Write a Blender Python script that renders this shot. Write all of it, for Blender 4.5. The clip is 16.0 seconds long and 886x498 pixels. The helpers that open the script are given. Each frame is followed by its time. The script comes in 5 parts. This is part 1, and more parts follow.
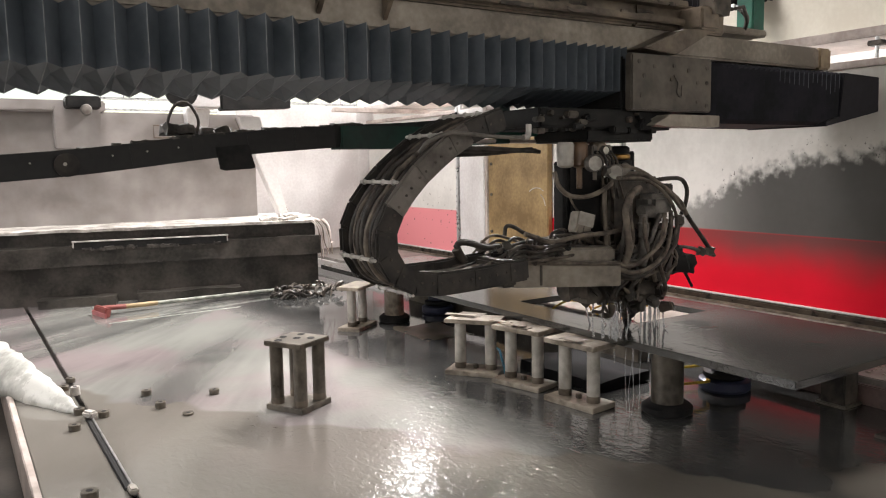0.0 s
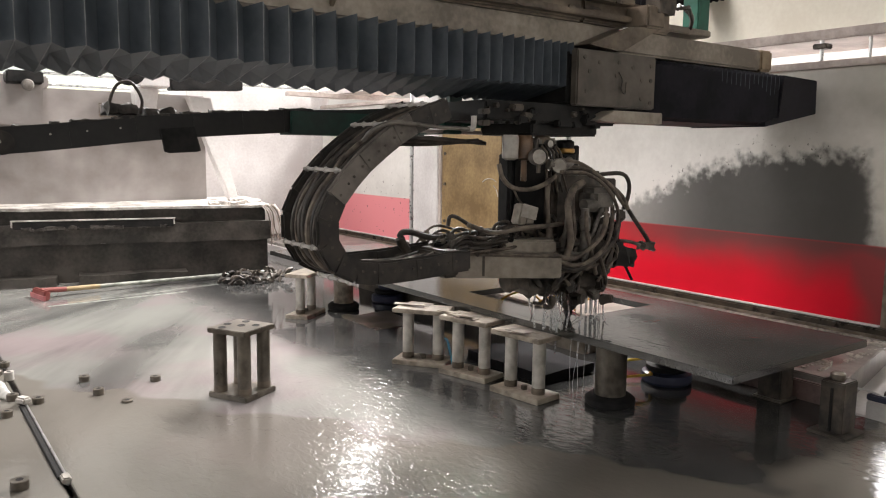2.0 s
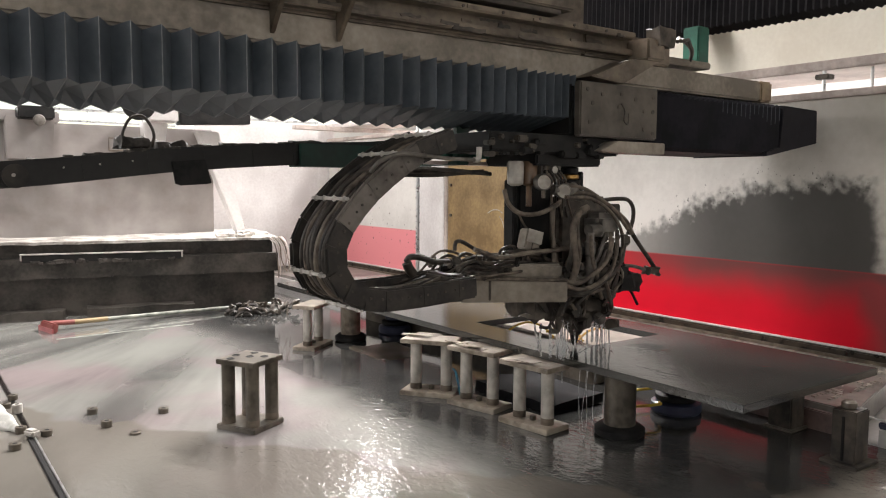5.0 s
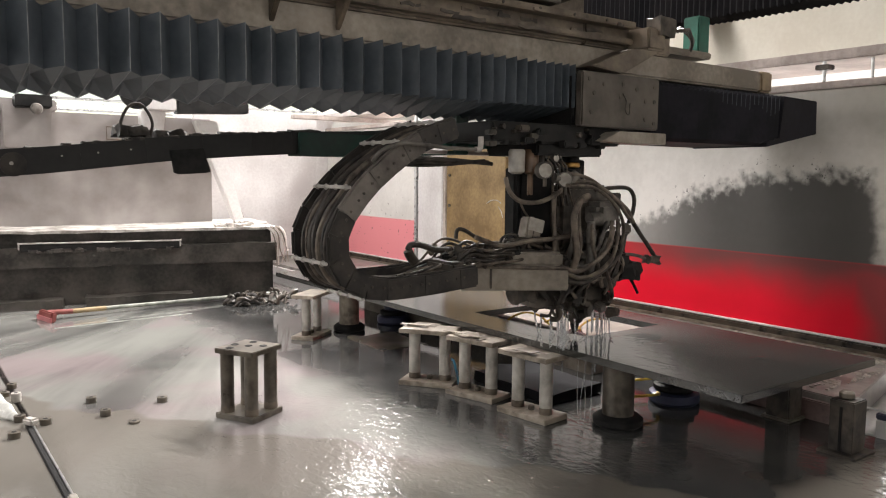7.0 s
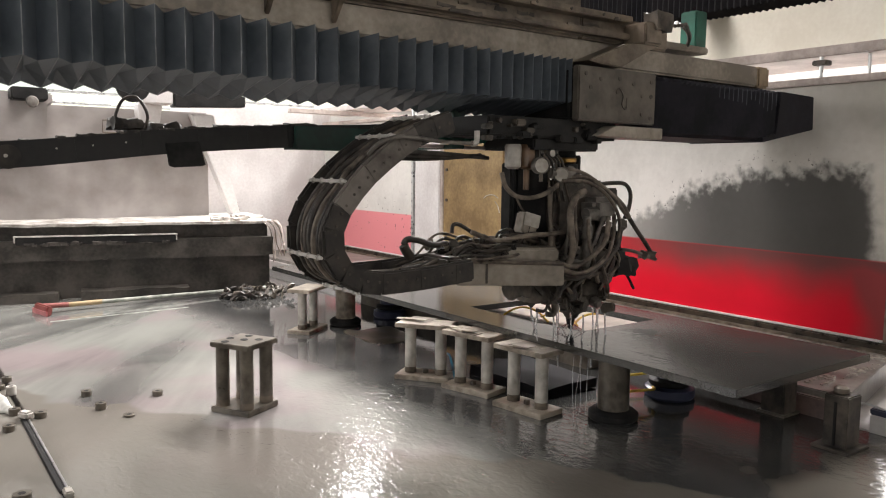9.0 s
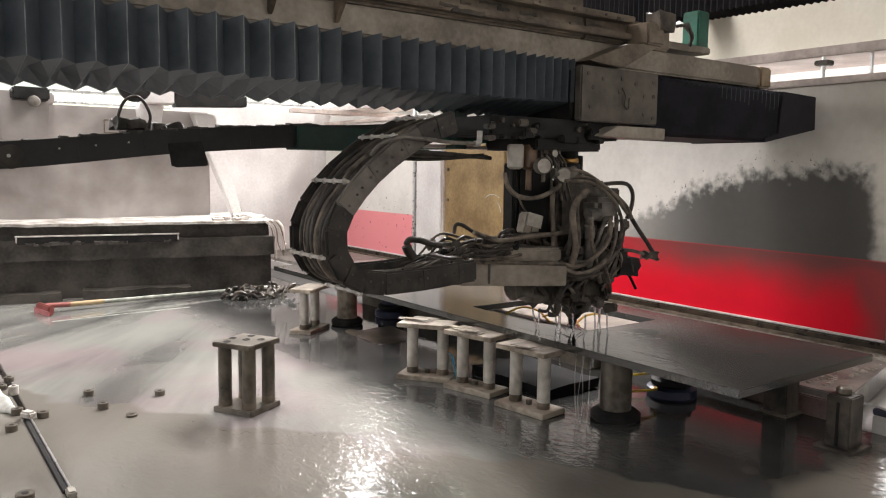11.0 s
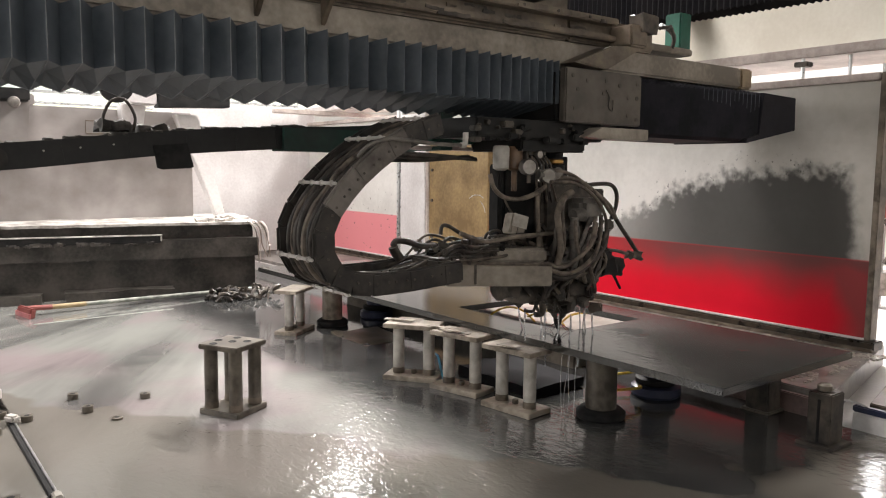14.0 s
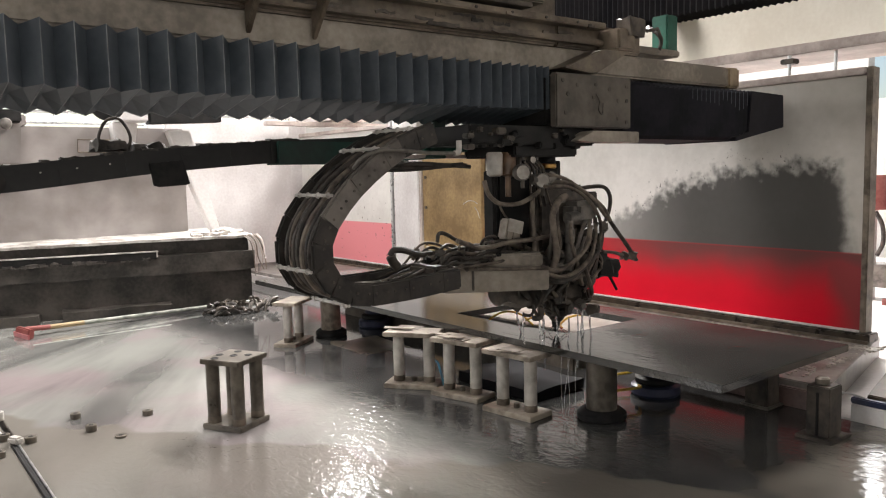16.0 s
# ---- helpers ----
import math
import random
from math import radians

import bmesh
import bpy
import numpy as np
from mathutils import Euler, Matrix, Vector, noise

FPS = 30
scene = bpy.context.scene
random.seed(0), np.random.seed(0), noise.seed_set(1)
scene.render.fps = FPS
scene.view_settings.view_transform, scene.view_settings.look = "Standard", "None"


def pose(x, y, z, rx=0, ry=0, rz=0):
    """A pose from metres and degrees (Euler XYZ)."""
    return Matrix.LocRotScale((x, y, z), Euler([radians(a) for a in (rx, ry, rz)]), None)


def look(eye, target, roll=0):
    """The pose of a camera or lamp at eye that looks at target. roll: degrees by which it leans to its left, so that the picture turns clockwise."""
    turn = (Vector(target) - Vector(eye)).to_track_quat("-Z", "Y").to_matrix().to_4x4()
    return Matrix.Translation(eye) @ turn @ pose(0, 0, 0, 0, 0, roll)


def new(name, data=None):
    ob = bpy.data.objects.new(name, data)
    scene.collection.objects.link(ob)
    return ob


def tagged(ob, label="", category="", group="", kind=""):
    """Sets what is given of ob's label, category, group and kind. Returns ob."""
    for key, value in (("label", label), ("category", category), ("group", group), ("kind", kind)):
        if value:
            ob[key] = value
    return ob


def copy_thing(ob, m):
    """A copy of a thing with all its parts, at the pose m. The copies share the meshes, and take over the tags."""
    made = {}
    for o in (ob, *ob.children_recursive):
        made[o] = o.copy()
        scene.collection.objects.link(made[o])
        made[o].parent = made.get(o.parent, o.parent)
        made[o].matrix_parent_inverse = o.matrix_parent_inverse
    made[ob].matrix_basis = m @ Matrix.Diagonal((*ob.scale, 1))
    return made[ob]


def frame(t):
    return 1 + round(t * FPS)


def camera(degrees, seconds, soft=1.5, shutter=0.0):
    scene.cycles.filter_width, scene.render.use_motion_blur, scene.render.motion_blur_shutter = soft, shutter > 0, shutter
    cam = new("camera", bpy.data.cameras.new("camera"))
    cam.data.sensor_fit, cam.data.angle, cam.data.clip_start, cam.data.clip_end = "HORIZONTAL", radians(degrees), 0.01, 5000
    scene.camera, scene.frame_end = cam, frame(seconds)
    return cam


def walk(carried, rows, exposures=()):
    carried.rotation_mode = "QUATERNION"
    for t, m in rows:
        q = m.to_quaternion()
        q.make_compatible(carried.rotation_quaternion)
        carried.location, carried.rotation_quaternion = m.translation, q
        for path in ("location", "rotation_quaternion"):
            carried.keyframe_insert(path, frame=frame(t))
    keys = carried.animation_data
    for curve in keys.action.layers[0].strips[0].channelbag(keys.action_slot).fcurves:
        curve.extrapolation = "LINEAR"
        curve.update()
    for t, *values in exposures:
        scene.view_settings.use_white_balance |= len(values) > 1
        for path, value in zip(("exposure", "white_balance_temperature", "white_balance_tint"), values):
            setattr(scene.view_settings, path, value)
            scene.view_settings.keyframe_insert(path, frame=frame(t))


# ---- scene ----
cam = camera(60.0, 16.0, 1.1)
PATH = [
    (0, (0.004, -0.002, 0.685), (1.076, 1.672, 0.465), -1.0),
    (0.5, (0.007, -0.003, 0.685), (1.086, 1.668, 0.478), -0.8),
    (1, (0.018, -0.003, 0.685), (1.118, 1.654, 0.477), -0.3),
    (1.5, (0.019, -0.003, 0.688), (1.147, 1.632, 0.457), 0.2),
    (2, (0.021, -0.003, 0.689), (1.189, 1.601, 0.438), 0.7),
    (2.5, (0.025, -0.006, 0.687), (1.211, 1.586, 0.442), 0.9),
    (3, (0.026, -0.008, 0.688), (1.212, 1.587, 0.463), 0.8),
    (3.5, (0.023, -0.005, 0.691), (1.201, 1.598, 0.491), 0.4),
    (4, (0.012, -0.007, 0.689), (1.183, 1.606, 0.52), 0.2),
    (6.5, (0.008, -0.006, 0.683), (1.164, 1.616, 0.505), 0.4),
    (7, (0.008, -0.004, 0.683), (1.173, 1.611, 0.49), 0.5),
    (7.5, (0.011, -0.003, 0.685), (1.179, 1.608, 0.485), 0.5),
    (8, (0.01, -0.005, 0.682), (1.18, 1.604, 0.481), 0.6),
    (8.5, (0.014, -0.005, 0.684), (1.184, 1.603, 0.478), 0.5),
    (9, (0.012, -0.005, 0.681), (1.182, 1.605, 0.475), 0.7),
    (11.5, (0.008, -0.002, 0.682), (1.176, 1.609, 0.475), 0.7),
    (12, (0.006, -0.003, 0.682), (1.175, 1.607, 0.479), 0.4),
    (12.5, (0.0, 0.0, 0.684), (1.179, 1.603, 0.485), 0.6),
    (13, (-0.001, -0.003, 0.686), (1.189, 1.593, 0.489), 0.7),
    (13.5, (-0.007, -0.003, 0.684), (1.193, 1.584, 0.483), 0.6),
    (14, (-0.004, -0.004, 0.686), (1.2, 1.58, 0.479), 0.6),
    (14.5, (-0.015, -0.012, 0.687), (1.197, 1.566, 0.481), 0.6),
    (15, (-0.015, -0.01, 0.69), (1.195, 1.567, 0.468), 0.2),
    (15.5, (-0.018, -0.012, 0.694), (1.19, 1.569, 0.497), -0.1),
    (16, (-0.018, -0.012, 0.692), (1.198, 1.564, 0.5), -1.3),
]
walk(cam, [(t, look(eye, target, roll)) for t, eye, target, roll in PATH])

# world and large lights
world = bpy.data.worlds.new("overcast_sky")
scene.world = world
world.use_nodes = True
sky = world.node_tree.nodes.new("ShaderNodeTexSky")
sky.sky_type, sky.sun_disc = "NISHITA", False
sky.sun_elevation, sky.sun_rotation = radians(40), radians(20)
world.node_tree.nodes["Background"].inputs[1].default_value = 0.10
world.node_tree.links.new(sky.outputs[0], world.node_tree.nodes["Background"].inputs[0])
scene.view_settings.exposure = 0.12


def area_lamp(name, place, target, sx, sy, watts, colour):
    data = bpy.data.lights.new(name, "AREA")
    data.shape, data.size, data.size_y, data.energy, data.color = "RECTANGLE", sx, sy, watts, colour
    ob = new(name, data)
    ob.matrix_world = look(place, target)
    return ob


# daylight in the hall's openings: back windows, near window, two roof windows over the side aisle, low side window,
# roof light
area_lamp("window_light_back", (1.5, 8.85, 1.62), (1.5, 0, 1.5), 6.0, 0.9, 240, (1.0, 0.98, 0.96))
area_lamp("window_light_high", (5.05, 8.85, 3.72), (1.5, 1.5, 0.5), 0.26, 0.38, 19, (1.0, 0.98, 0.96))
area_lamp("window_light_near", (-3.85, 2.8, 2.3), (1.2, 1.9, 0.8), 4.0, 1.6, 100, (1.0, 0.955, 0.935))
# unseen rear lamp, added to lift the bellows' front faces
area_lamp("rear_fill_light", (-2.0, -3.85, 2.6), (0.6, 1.5, 0.8), 2.6, 1.2, 9, (1.0, 0.95, 0.91))
area_lamp("roof_window_light", (4.56, 3.6, 4.18), (0.9, 2.2, 0), 1.8, 0.14, 390, (1.0, 0.96, 0.93))
area_lamp("roof_window_light_far", (4.56, 5.6, 4.18), (0.8, 3.0, 0), 1.8, 0.14, 500, (1.0, 0.96, 0.93))
area_lamp("window_light_low", (6.85, 2.45, 1.85), (2.0, 0.8, 0.0), 1.1, 1.2, 42, (1.0, 0.98, 0.97))
area_lamp("roof_light", (0.7, 2.9, 4.15), (2.3, 2.6, 0.3), 1.6, 1.6, 165, (1.0, 0.93, 0.90))


# ---- materials ----
def mat(name, a, b, rough=0.5, metal=0.0, scale=8.0, bump=0.1, grain=60.0, spec=0.5, rvar=0.15, coat=0.0):
    m = bpy.data.materials.new(name)
    m.use_nodes = True
    t = m.node_tree
    n, l = t.nodes, t.links
    p = n["Principled BSDF"]
    tc = n.new("ShaderNodeTexCoord")
    big, small = n.new("ShaderNodeTexNoise"), n.new("ShaderNodeTexNoise")
    big.inputs["Scale"].default_value, big.inputs["Detail"].default_value = scale, 6
    small.inputs["Scale"].default_value, small.inputs["Detail"].default_value = grain, 4
    for q in (big, small):
        l.new(tc.outputs["Object"], q.inputs["Vector"])
    mixf = n.new("ShaderNodeMath")
    mixf.operation = "MULTIPLY_ADD"
    l.new(small.outputs[0], mixf.inputs[0])
    mixf.inputs[1].default_value = 0.35
    sub = n.new("ShaderNodeMath")
    sub.operation = "SUBTRACT"
    l.new(big.outputs[0], sub.inputs[0])
    sub.inputs[1].default_value = 0.17
    l.new(sub.outputs[0], mixf.inputs[2])
    ramp = n.new("ShaderNodeValToRGB")
    ramp.color_ramp.elements[0].position, ramp.color_ramp.elements[1].position = 0.35, 0.65
    ramp.color_ramp.elements[0].color, ramp.color_ramp.elements[1].color = (*a, 1), (*b, 1)
    l.new(mixf.outputs[0], ramp.inputs[0])
    l.new(ramp.outputs[0], p.inputs["Base Color"])
    r = n.new("ShaderNodeMapRange")
    r.inputs["To Min"].default_value, r.inputs["To Max"].default_value = max(0.02, rough - rvar), min(1, rough + rvar)
    l.new(mixf.outputs[0], r.inputs["Value"])
    l.new(r.outputs[0], p.inputs["Roughness"])
    p.inputs["Metallic"].default_value = metal
    p.inputs["Specular IOR Level"].default_value = spec
    p.inputs["Coat Weight"].default_value = coat
    p.inputs["Coat Roughness"].default_value = 0.08
    if bump:
        bp = n.new("ShaderNodeBump")
        bp.inputs["Strength"].default_value, bp.inputs["Distance"].default_value = bump, 0.004
        l.new(mixf.outputs[0], bp.inputs["Height"])
        l.new(bp.outputs[0], p.inputs["Normal"])
    return m


M_RUBBER = mat("bellows_rubber", (0.053, 0.065, 0.078), (0.094, 0.110, 0.129), 0.5, 0, 9, 0.08)
M_RUBBER_OLD = mat("bellows_rubber_dark", (0.010, 0.010, 0.013), (0.024, 0.023, 0.030), 0.65, 0, 9, 0.08, spec=0.2)
M_COVER = mat("near_black_matte", (0.004, 0.004, 0.005), (0.012, 0.011, 0.012), 0.8, 0, 9, 0.08, spec=0.1)
M_CREAM = mat("cream_paint_dirty", (0.06, 0.045, 0.031), (0.21, 0.168, 0.124), 0.5, 0, 7, 0.2)
M_CREAM_BEAM = mat("cream_paint_worn", (0.15, 0.126, 0.10), (0.37, 0.325, 0.27), 0.5, 0, 5, 0.15)
M_CARRIAGE = mat("grimy_carriage_paint", (0.05, 0.042, 0.034), (0.115, 0.098, 0.08), 0.5, 0.1, 11, 0.15)
M_CHAIN_DARK = mat("black_chain_plastic", (0.006, 0.006, 0.0065), (0.02, 0.019, 0.0185), 0.55, 0, 10, 0.15)
M_CREAM_NOSE = mat("worn_brown_paint", (0.10, 0.065, 0.035), (0.3, 0.23, 0.15), 0.55, 0, 14, 0.2)
M_CREAM_CLEAN = mat("cream_paint", (0.72, 0.68, 0.58), (0.82, 0.79, 0.69), 0.5, 0, 4, 0.05)
M_WHITE = mat("white_paint", (0.60, 0.57, 0.56), (0.78, 0.76, 0.75), 0.55, 0, 3, 0.05)
M_WHITE_SMEAR = mat("white_paint_stained", (0.20, 0.178, 0.168), (0.41, 0.38, 0.366), 0.5, 0, 1.1, 0.03, 8.0)
M_GREEN = mat("green_paint", (0.01, 0.07, 0.05), (0.02, 0.13, 0.09), 0.45, 0, 10, 0.05)
M_GREEN_DARK = mat("dark_green_paint", (0.004, 0.022, 0.017), (0.008, 0.045, 0.033), 0.45, 0, 10, 0.05)
M_BLACK = mat("black_plastic", (0.008, 0.008, 0.0085), (0.026, 0.025, 0.024), 0.65, 0, 14, 0.15, spec=0.25)
M_CHAIN = mat("dusty_chain_plastic", (0.009, 0.0078, 0.007), (0.048, 0.040, 0.034), 0.6, 0, 22, 0.45)
M_CHAIN_GREY = mat("grey_chain_plastic", (0.075, 0.064, 0.056), (0.20, 0.178, 0.158), 0.65, 0, 14, 0.2)
M_HOSE = mat("dusty_hose", (0.048, 0.037, 0.029), (0.205, 0.168, 0.134), 0.65, 0, 28, 0.25)
M_PALEHOSE = mat("pale_dusty_plastic", (0.4, 0.375, 0.35), (0.66, 0.63, 0.6), 0.55, 0, 18, 0.1)
M_HOSE_DARK = mat("dark_hose", (0.016, 0.013, 0.011), (0.075, 0.062, 0.052), 0.55, 0, 34, 0.4)
M_HOSE_YELLOW = mat("yellow_hose", (0.55, 0.24, 0.02), (0.7, 0.55, 0.06), 0.4, 0, 20, 0.05)
M_HOSE_BLUE = mat("blue_hose", (0.02, 0.12, 0.22), (0.03, 0.2, 0.3), 0.4, 0, 20, 0.05)
M_GRIME = mat("grimy_machine_metal", (0.022, 0.018, 0.015), (0.11, 0.092, 0.074), 0.5, 0.2, 18, 0.35)
M_GRIME_LIGHT = mat("grey_grimy_casting", (0.075, 0.068, 0.06), (0.22, 0.2, 0.178), 0.55, 0.1, 16, 0.25)
M_BRASS = mat("brass", (0.35, 0.2, 0.06), (0.5, 0.3, 0.1), 0.35, 0.8, 20, 0.05)
M_BRONZE = mat("bronze_bowl", (0.10, 0.06, 0.035), (0.2, 0.12, 0.07), 0.3, 0.0, 20, 0.05)
M_STEEL = mat("steel_bright", (0.45, 0.45, 0.45), (0.62, 0.62, 0.62), 0.3, 0.8, 20, 0.05)
M_POST = mat("grimed_aluminium_post", (0.30, 0.275, 0.24), (0.56, 0.53, 0.48), 0.4, 0.05, 14, 0.1)
M_PLATE = mat("stand_plate", (0.17, 0.14, 0.108), (0.42, 0.365, 0.295), 0.4, 0.1, 16, 0.2, coat=0.25)
M_STAND = mat("dark_stand_metal", (0.06, 0.05, 0.038), (0.16, 0.138, 0.11), 0.35, 0.2, 14, 0.15, coat=0.15)
M_BEIGE = mat("beige_stained_board", (0.17, 0.105, 0.04), (0.34, 0.235, 0.105), 0.55, 0, 5, 0.06)
M_TROUGH = mat("wet_dark_concrete", (0.018, 0.0165, 0.014), (0.088, 0.078, 0.068), 0.4, 0, 6, 0.4)
M_TARP = mat("white_sediment_crust", (0.26, 0.235, 0.21), (0.66, 0.63, 0.59), 0.6, 0, 12, 0.3)
M_SLUDGE = mat("dark_sludge", (0.015, 0.013, 0.011), (0.07, 0.06, 0.052), 0.6, 0, 30, 0.5)
M_REDPLASTIC = mat("red_plastic", (0.2, 0.045, 0.04), (0.3, 0.11, 0.095), 0.4, 0, 10, 0.05)
M_YELLOW = mat("yellow_plastic", (0.28, 0.2, 0.1), (0.4, 0.3, 0.17), 0.4, 0, 10, 0.05)
M_BROOMPOLE = mat("worn_pole", (0.18, 0.2, 0.17), (0.45, 0.45, 0.4), 0.45, 0, 25, 0.1)
M_NAVY = mat("navy_paint", (0.02, 0.025, 0.06), (0.04, 0.05, 0.1), 0.35, 0, 8, 0.05)
M_HALL = mat("hall_plaster", (0.5, 0.49, 0.47), (0.66, 0.65, 0.62), 0.7, 0, 1.5, 0.05)
M_ROOF = mat("hall_roof_sheet", (0.2, 0.2, 0.2), (0.3, 0.3, 0.3), 0.7, 0, 1.5, 0.05)
M_HALLFLOOR = mat("hall_concrete", (0.3, 0.29, 0.27), (0.5, 0.48, 0.45), 0.5, 0, 2.5, 0.1)
M_BOARD = mat("wet_pale_board", (0.52, 0.475, 0.43), (0.72, 0.675, 0.62), 0.75, 0, 8, 0.1, spec=0.2)
M_PINK = mat("faded_red_paint", (0.4, 0.12, 0.13), (0.55, 0.22, 0.22), 0.4, 0, 8, 0.1)
M_LEDGE = mat("wet_ledge_metal", (0.15, 0.138, 0.124), (0.33, 0.305, 0.28), 0.4, 0.0, 10, 0.12, coat=0.1)
M_FRAME = mat("dirty_frame_metal", (0.07, 0.055, 0.04), (0.22, 0.18, 0.14), 0.45, 0.2, 14, 0.15)
M_RIDGE_LINE = mat("pale_bellows_edge", (0.11, 0.12, 0.13), (0.27, 0.28, 0.29), 0.5, 0, 20, 0.0)
M_CHANNEL = mat("wet_black_channel", (0.012, 0.009, 0.006), (0.06, 0.045, 0.03), 0.3, 0.1, 20, 0.3)
M_LEDGE_FACE = mat("stained_pink_paint", (0.10, 0.062, 0.056), (0.24, 0.165, 0.15), 0.35, 0.0, 12, 0.15)
M_FRAME_PALE = mat("pale_frame_metal", (0.35, 0.29, 0.26), (0.55, 0.48, 0.44), 0.5, 0.0, 9, 0.1)


def wet_floor():
    """Ground steel plates under a film of milky water: low gloss variation, ripples in a flow band."""
    m = mat("wet_steel_floor", (0.030, 0.031, 0.031), (0.085, 0.084, 0.081), 0.065, 0.0, 1.3, 0.0, 9.0, 0.75, 0.04, 0.0)
    t = m.node_tree
    n, l = t.nodes, t.links
    p = n["Principled BSDF"]
    tc = n.new("ShaderNodeTexCoord")
    mp = n.new("ShaderNodeMapping")
    mp.inputs["Scale"].default_value = (1.0, 0.6, 1.0)
    mp.inputs["Rotation"].default_value = (0, 0, 0.5)
    l.new(tc.outputs["Object"], mp.inputs["Vector"])
    rip = n.new("ShaderNodeTexNoise")
    rip.inputs["Scale"].default_value, rip.inputs["Detail"].default_value = 54.0, 5
    rip.inputs["Distortion"].default_value = 0.8
    l.new(mp.outputs[0], rip.inputs["Vector"])
    broad = n.new("ShaderNodeTexNoise")
    broad.inputs["Scale"].default_value, broad.inputs["Detail"].default_value = 3.0, 2
    l.new(tc.outputs["Object"], broad.inputs["Vector"])
    # distance from the place where the water pours down
    vm = n.new("ShaderNodeVectorMath")
    vm.operation = "DISTANCE"
    l.new(tc.outputs["Object"], vm.inputs[0])
    vm.inputs[1].default_value = (1.0, 1.6, 0)
    fall = n.new("ShaderNodeMapRange")
    fall.interpolation_type = "SMOOTHSTEP"
    fall.inputs["From Min"].default_value, fall.inputs["From Max"].default_value = 0.30, 1.0
    fall.inputs["To Min"].default_value, fall.inputs["To Max"].default_value = 0.27, 0.03
    l.new(vm.outputs["Value"], fall.inputs["Value"])
    vm2 = n.new("ShaderNodeVectorMath")
    vm2.operation = "DISTANCE"
    l.new(tc.outputs["Object"], vm2.inputs[0])
    vm2.inputs[1].default_value = (1.95, 0.72, 0)
    fall2 = n.new("ShaderNodeMapRange")
    fall2.interpolation_type = "SMOOTHSTEP"
    fall2.inputs["From Min"].default_value, fall2.inputs["From Max"].default_value = 0.15, 0.40
    fall2.inputs["To Min"].default_value, fall2.inputs["To Max"].default_value = 0.30, 0.0
    l.new(vm2.outputs["Value"], fall2.inputs["Value"])
    both = n.new("ShaderNodeMath")
    both.operation = "MAXIMUM"
    l.new(fall.outputs[0], both.inputs[0])
    l.new(fall2.outputs[0], both.inputs[1])
    b2 = n.new("ShaderNodeBump")
    b2.inputs["Distance"].default_value, b2.inputs["Strength"].default_value = 0.02, 0.06
    l.new(broad.outputs[0], b2.inputs["Height"])
    b1 = n.new("ShaderNodeBump")
    b1.inputs["Distance"].default_value = 0.006
    l.new(both.outputs[0], b1.inputs["Strength"])
    l.new(rip.outputs[0], b1.inputs["Height"])
    l.new(b2.outputs[0], b1.inputs["Normal"])
    l.new(b1.outputs[0], p.inputs["Normal"])
    # pale milky film, with fanned streaks of light painted into its colour
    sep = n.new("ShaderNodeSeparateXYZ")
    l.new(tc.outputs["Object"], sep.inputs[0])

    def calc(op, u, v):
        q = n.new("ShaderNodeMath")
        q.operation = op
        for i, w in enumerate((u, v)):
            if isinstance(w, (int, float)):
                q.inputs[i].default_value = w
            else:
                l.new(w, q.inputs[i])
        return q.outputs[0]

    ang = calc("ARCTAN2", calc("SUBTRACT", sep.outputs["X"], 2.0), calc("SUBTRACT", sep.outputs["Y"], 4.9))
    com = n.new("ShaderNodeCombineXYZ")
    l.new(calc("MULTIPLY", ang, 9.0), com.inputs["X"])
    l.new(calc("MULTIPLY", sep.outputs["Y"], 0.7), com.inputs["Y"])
    light_fan = n.new("ShaderNodeTexNoise")
    light_fan.inputs["Scale"].default_value, light_fan.inputs["Detail"].default_value = 1.0, 5
    light_fan.inputs["Distortion"].default_value = 0.3
    l.new(com.outputs[0], light_fan.inputs["Vector"])
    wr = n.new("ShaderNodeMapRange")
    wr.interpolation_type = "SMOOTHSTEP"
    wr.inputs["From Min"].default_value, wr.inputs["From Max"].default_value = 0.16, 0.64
    l.new(light_fan.outputs[0], wr.inputs["Value"])
    # the pale ends where the shadow on the slab side begins, painted in
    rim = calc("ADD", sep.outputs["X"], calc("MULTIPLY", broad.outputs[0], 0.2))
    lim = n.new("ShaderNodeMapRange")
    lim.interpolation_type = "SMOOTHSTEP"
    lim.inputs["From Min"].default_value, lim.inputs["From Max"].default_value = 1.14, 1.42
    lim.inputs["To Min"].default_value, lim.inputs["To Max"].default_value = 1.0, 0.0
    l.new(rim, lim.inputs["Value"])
    milk_light = n.new("ShaderNodeMixRGB")
    l.new(calc("MULTIPLY", calc("MULTIPLY", wr.outputs[0], lim.outputs[0]), 0.66), milk_light.inputs[0])
    l.new(p.inputs["Base Color"].links[0].from_socket, milk_light.inputs[1])
    # pink patches paint in the red wall's reflection
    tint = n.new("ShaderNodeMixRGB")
    red_bounce = n.new("ShaderNodeTexNoise")
    red_bounce.inputs["Scale"].default_value, red_bounce.inputs["Detail"].default_value = 1.9, 2
    l.new(tc.outputs["Object"], red_bounce.inputs["Vector"])
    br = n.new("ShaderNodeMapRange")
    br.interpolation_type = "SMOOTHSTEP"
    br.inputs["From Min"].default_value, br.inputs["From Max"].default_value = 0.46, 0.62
    l.new(red_bounce.outputs[0], br.inputs["Value"])
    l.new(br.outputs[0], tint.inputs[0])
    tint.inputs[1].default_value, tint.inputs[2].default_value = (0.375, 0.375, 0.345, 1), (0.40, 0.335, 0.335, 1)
    l.new(tint.outputs[0], milk_light.inputs[2])
    # a lobed sheet of brown silt over the near part of the floor
    lobes = n.new("ShaderNodeTexNoise")
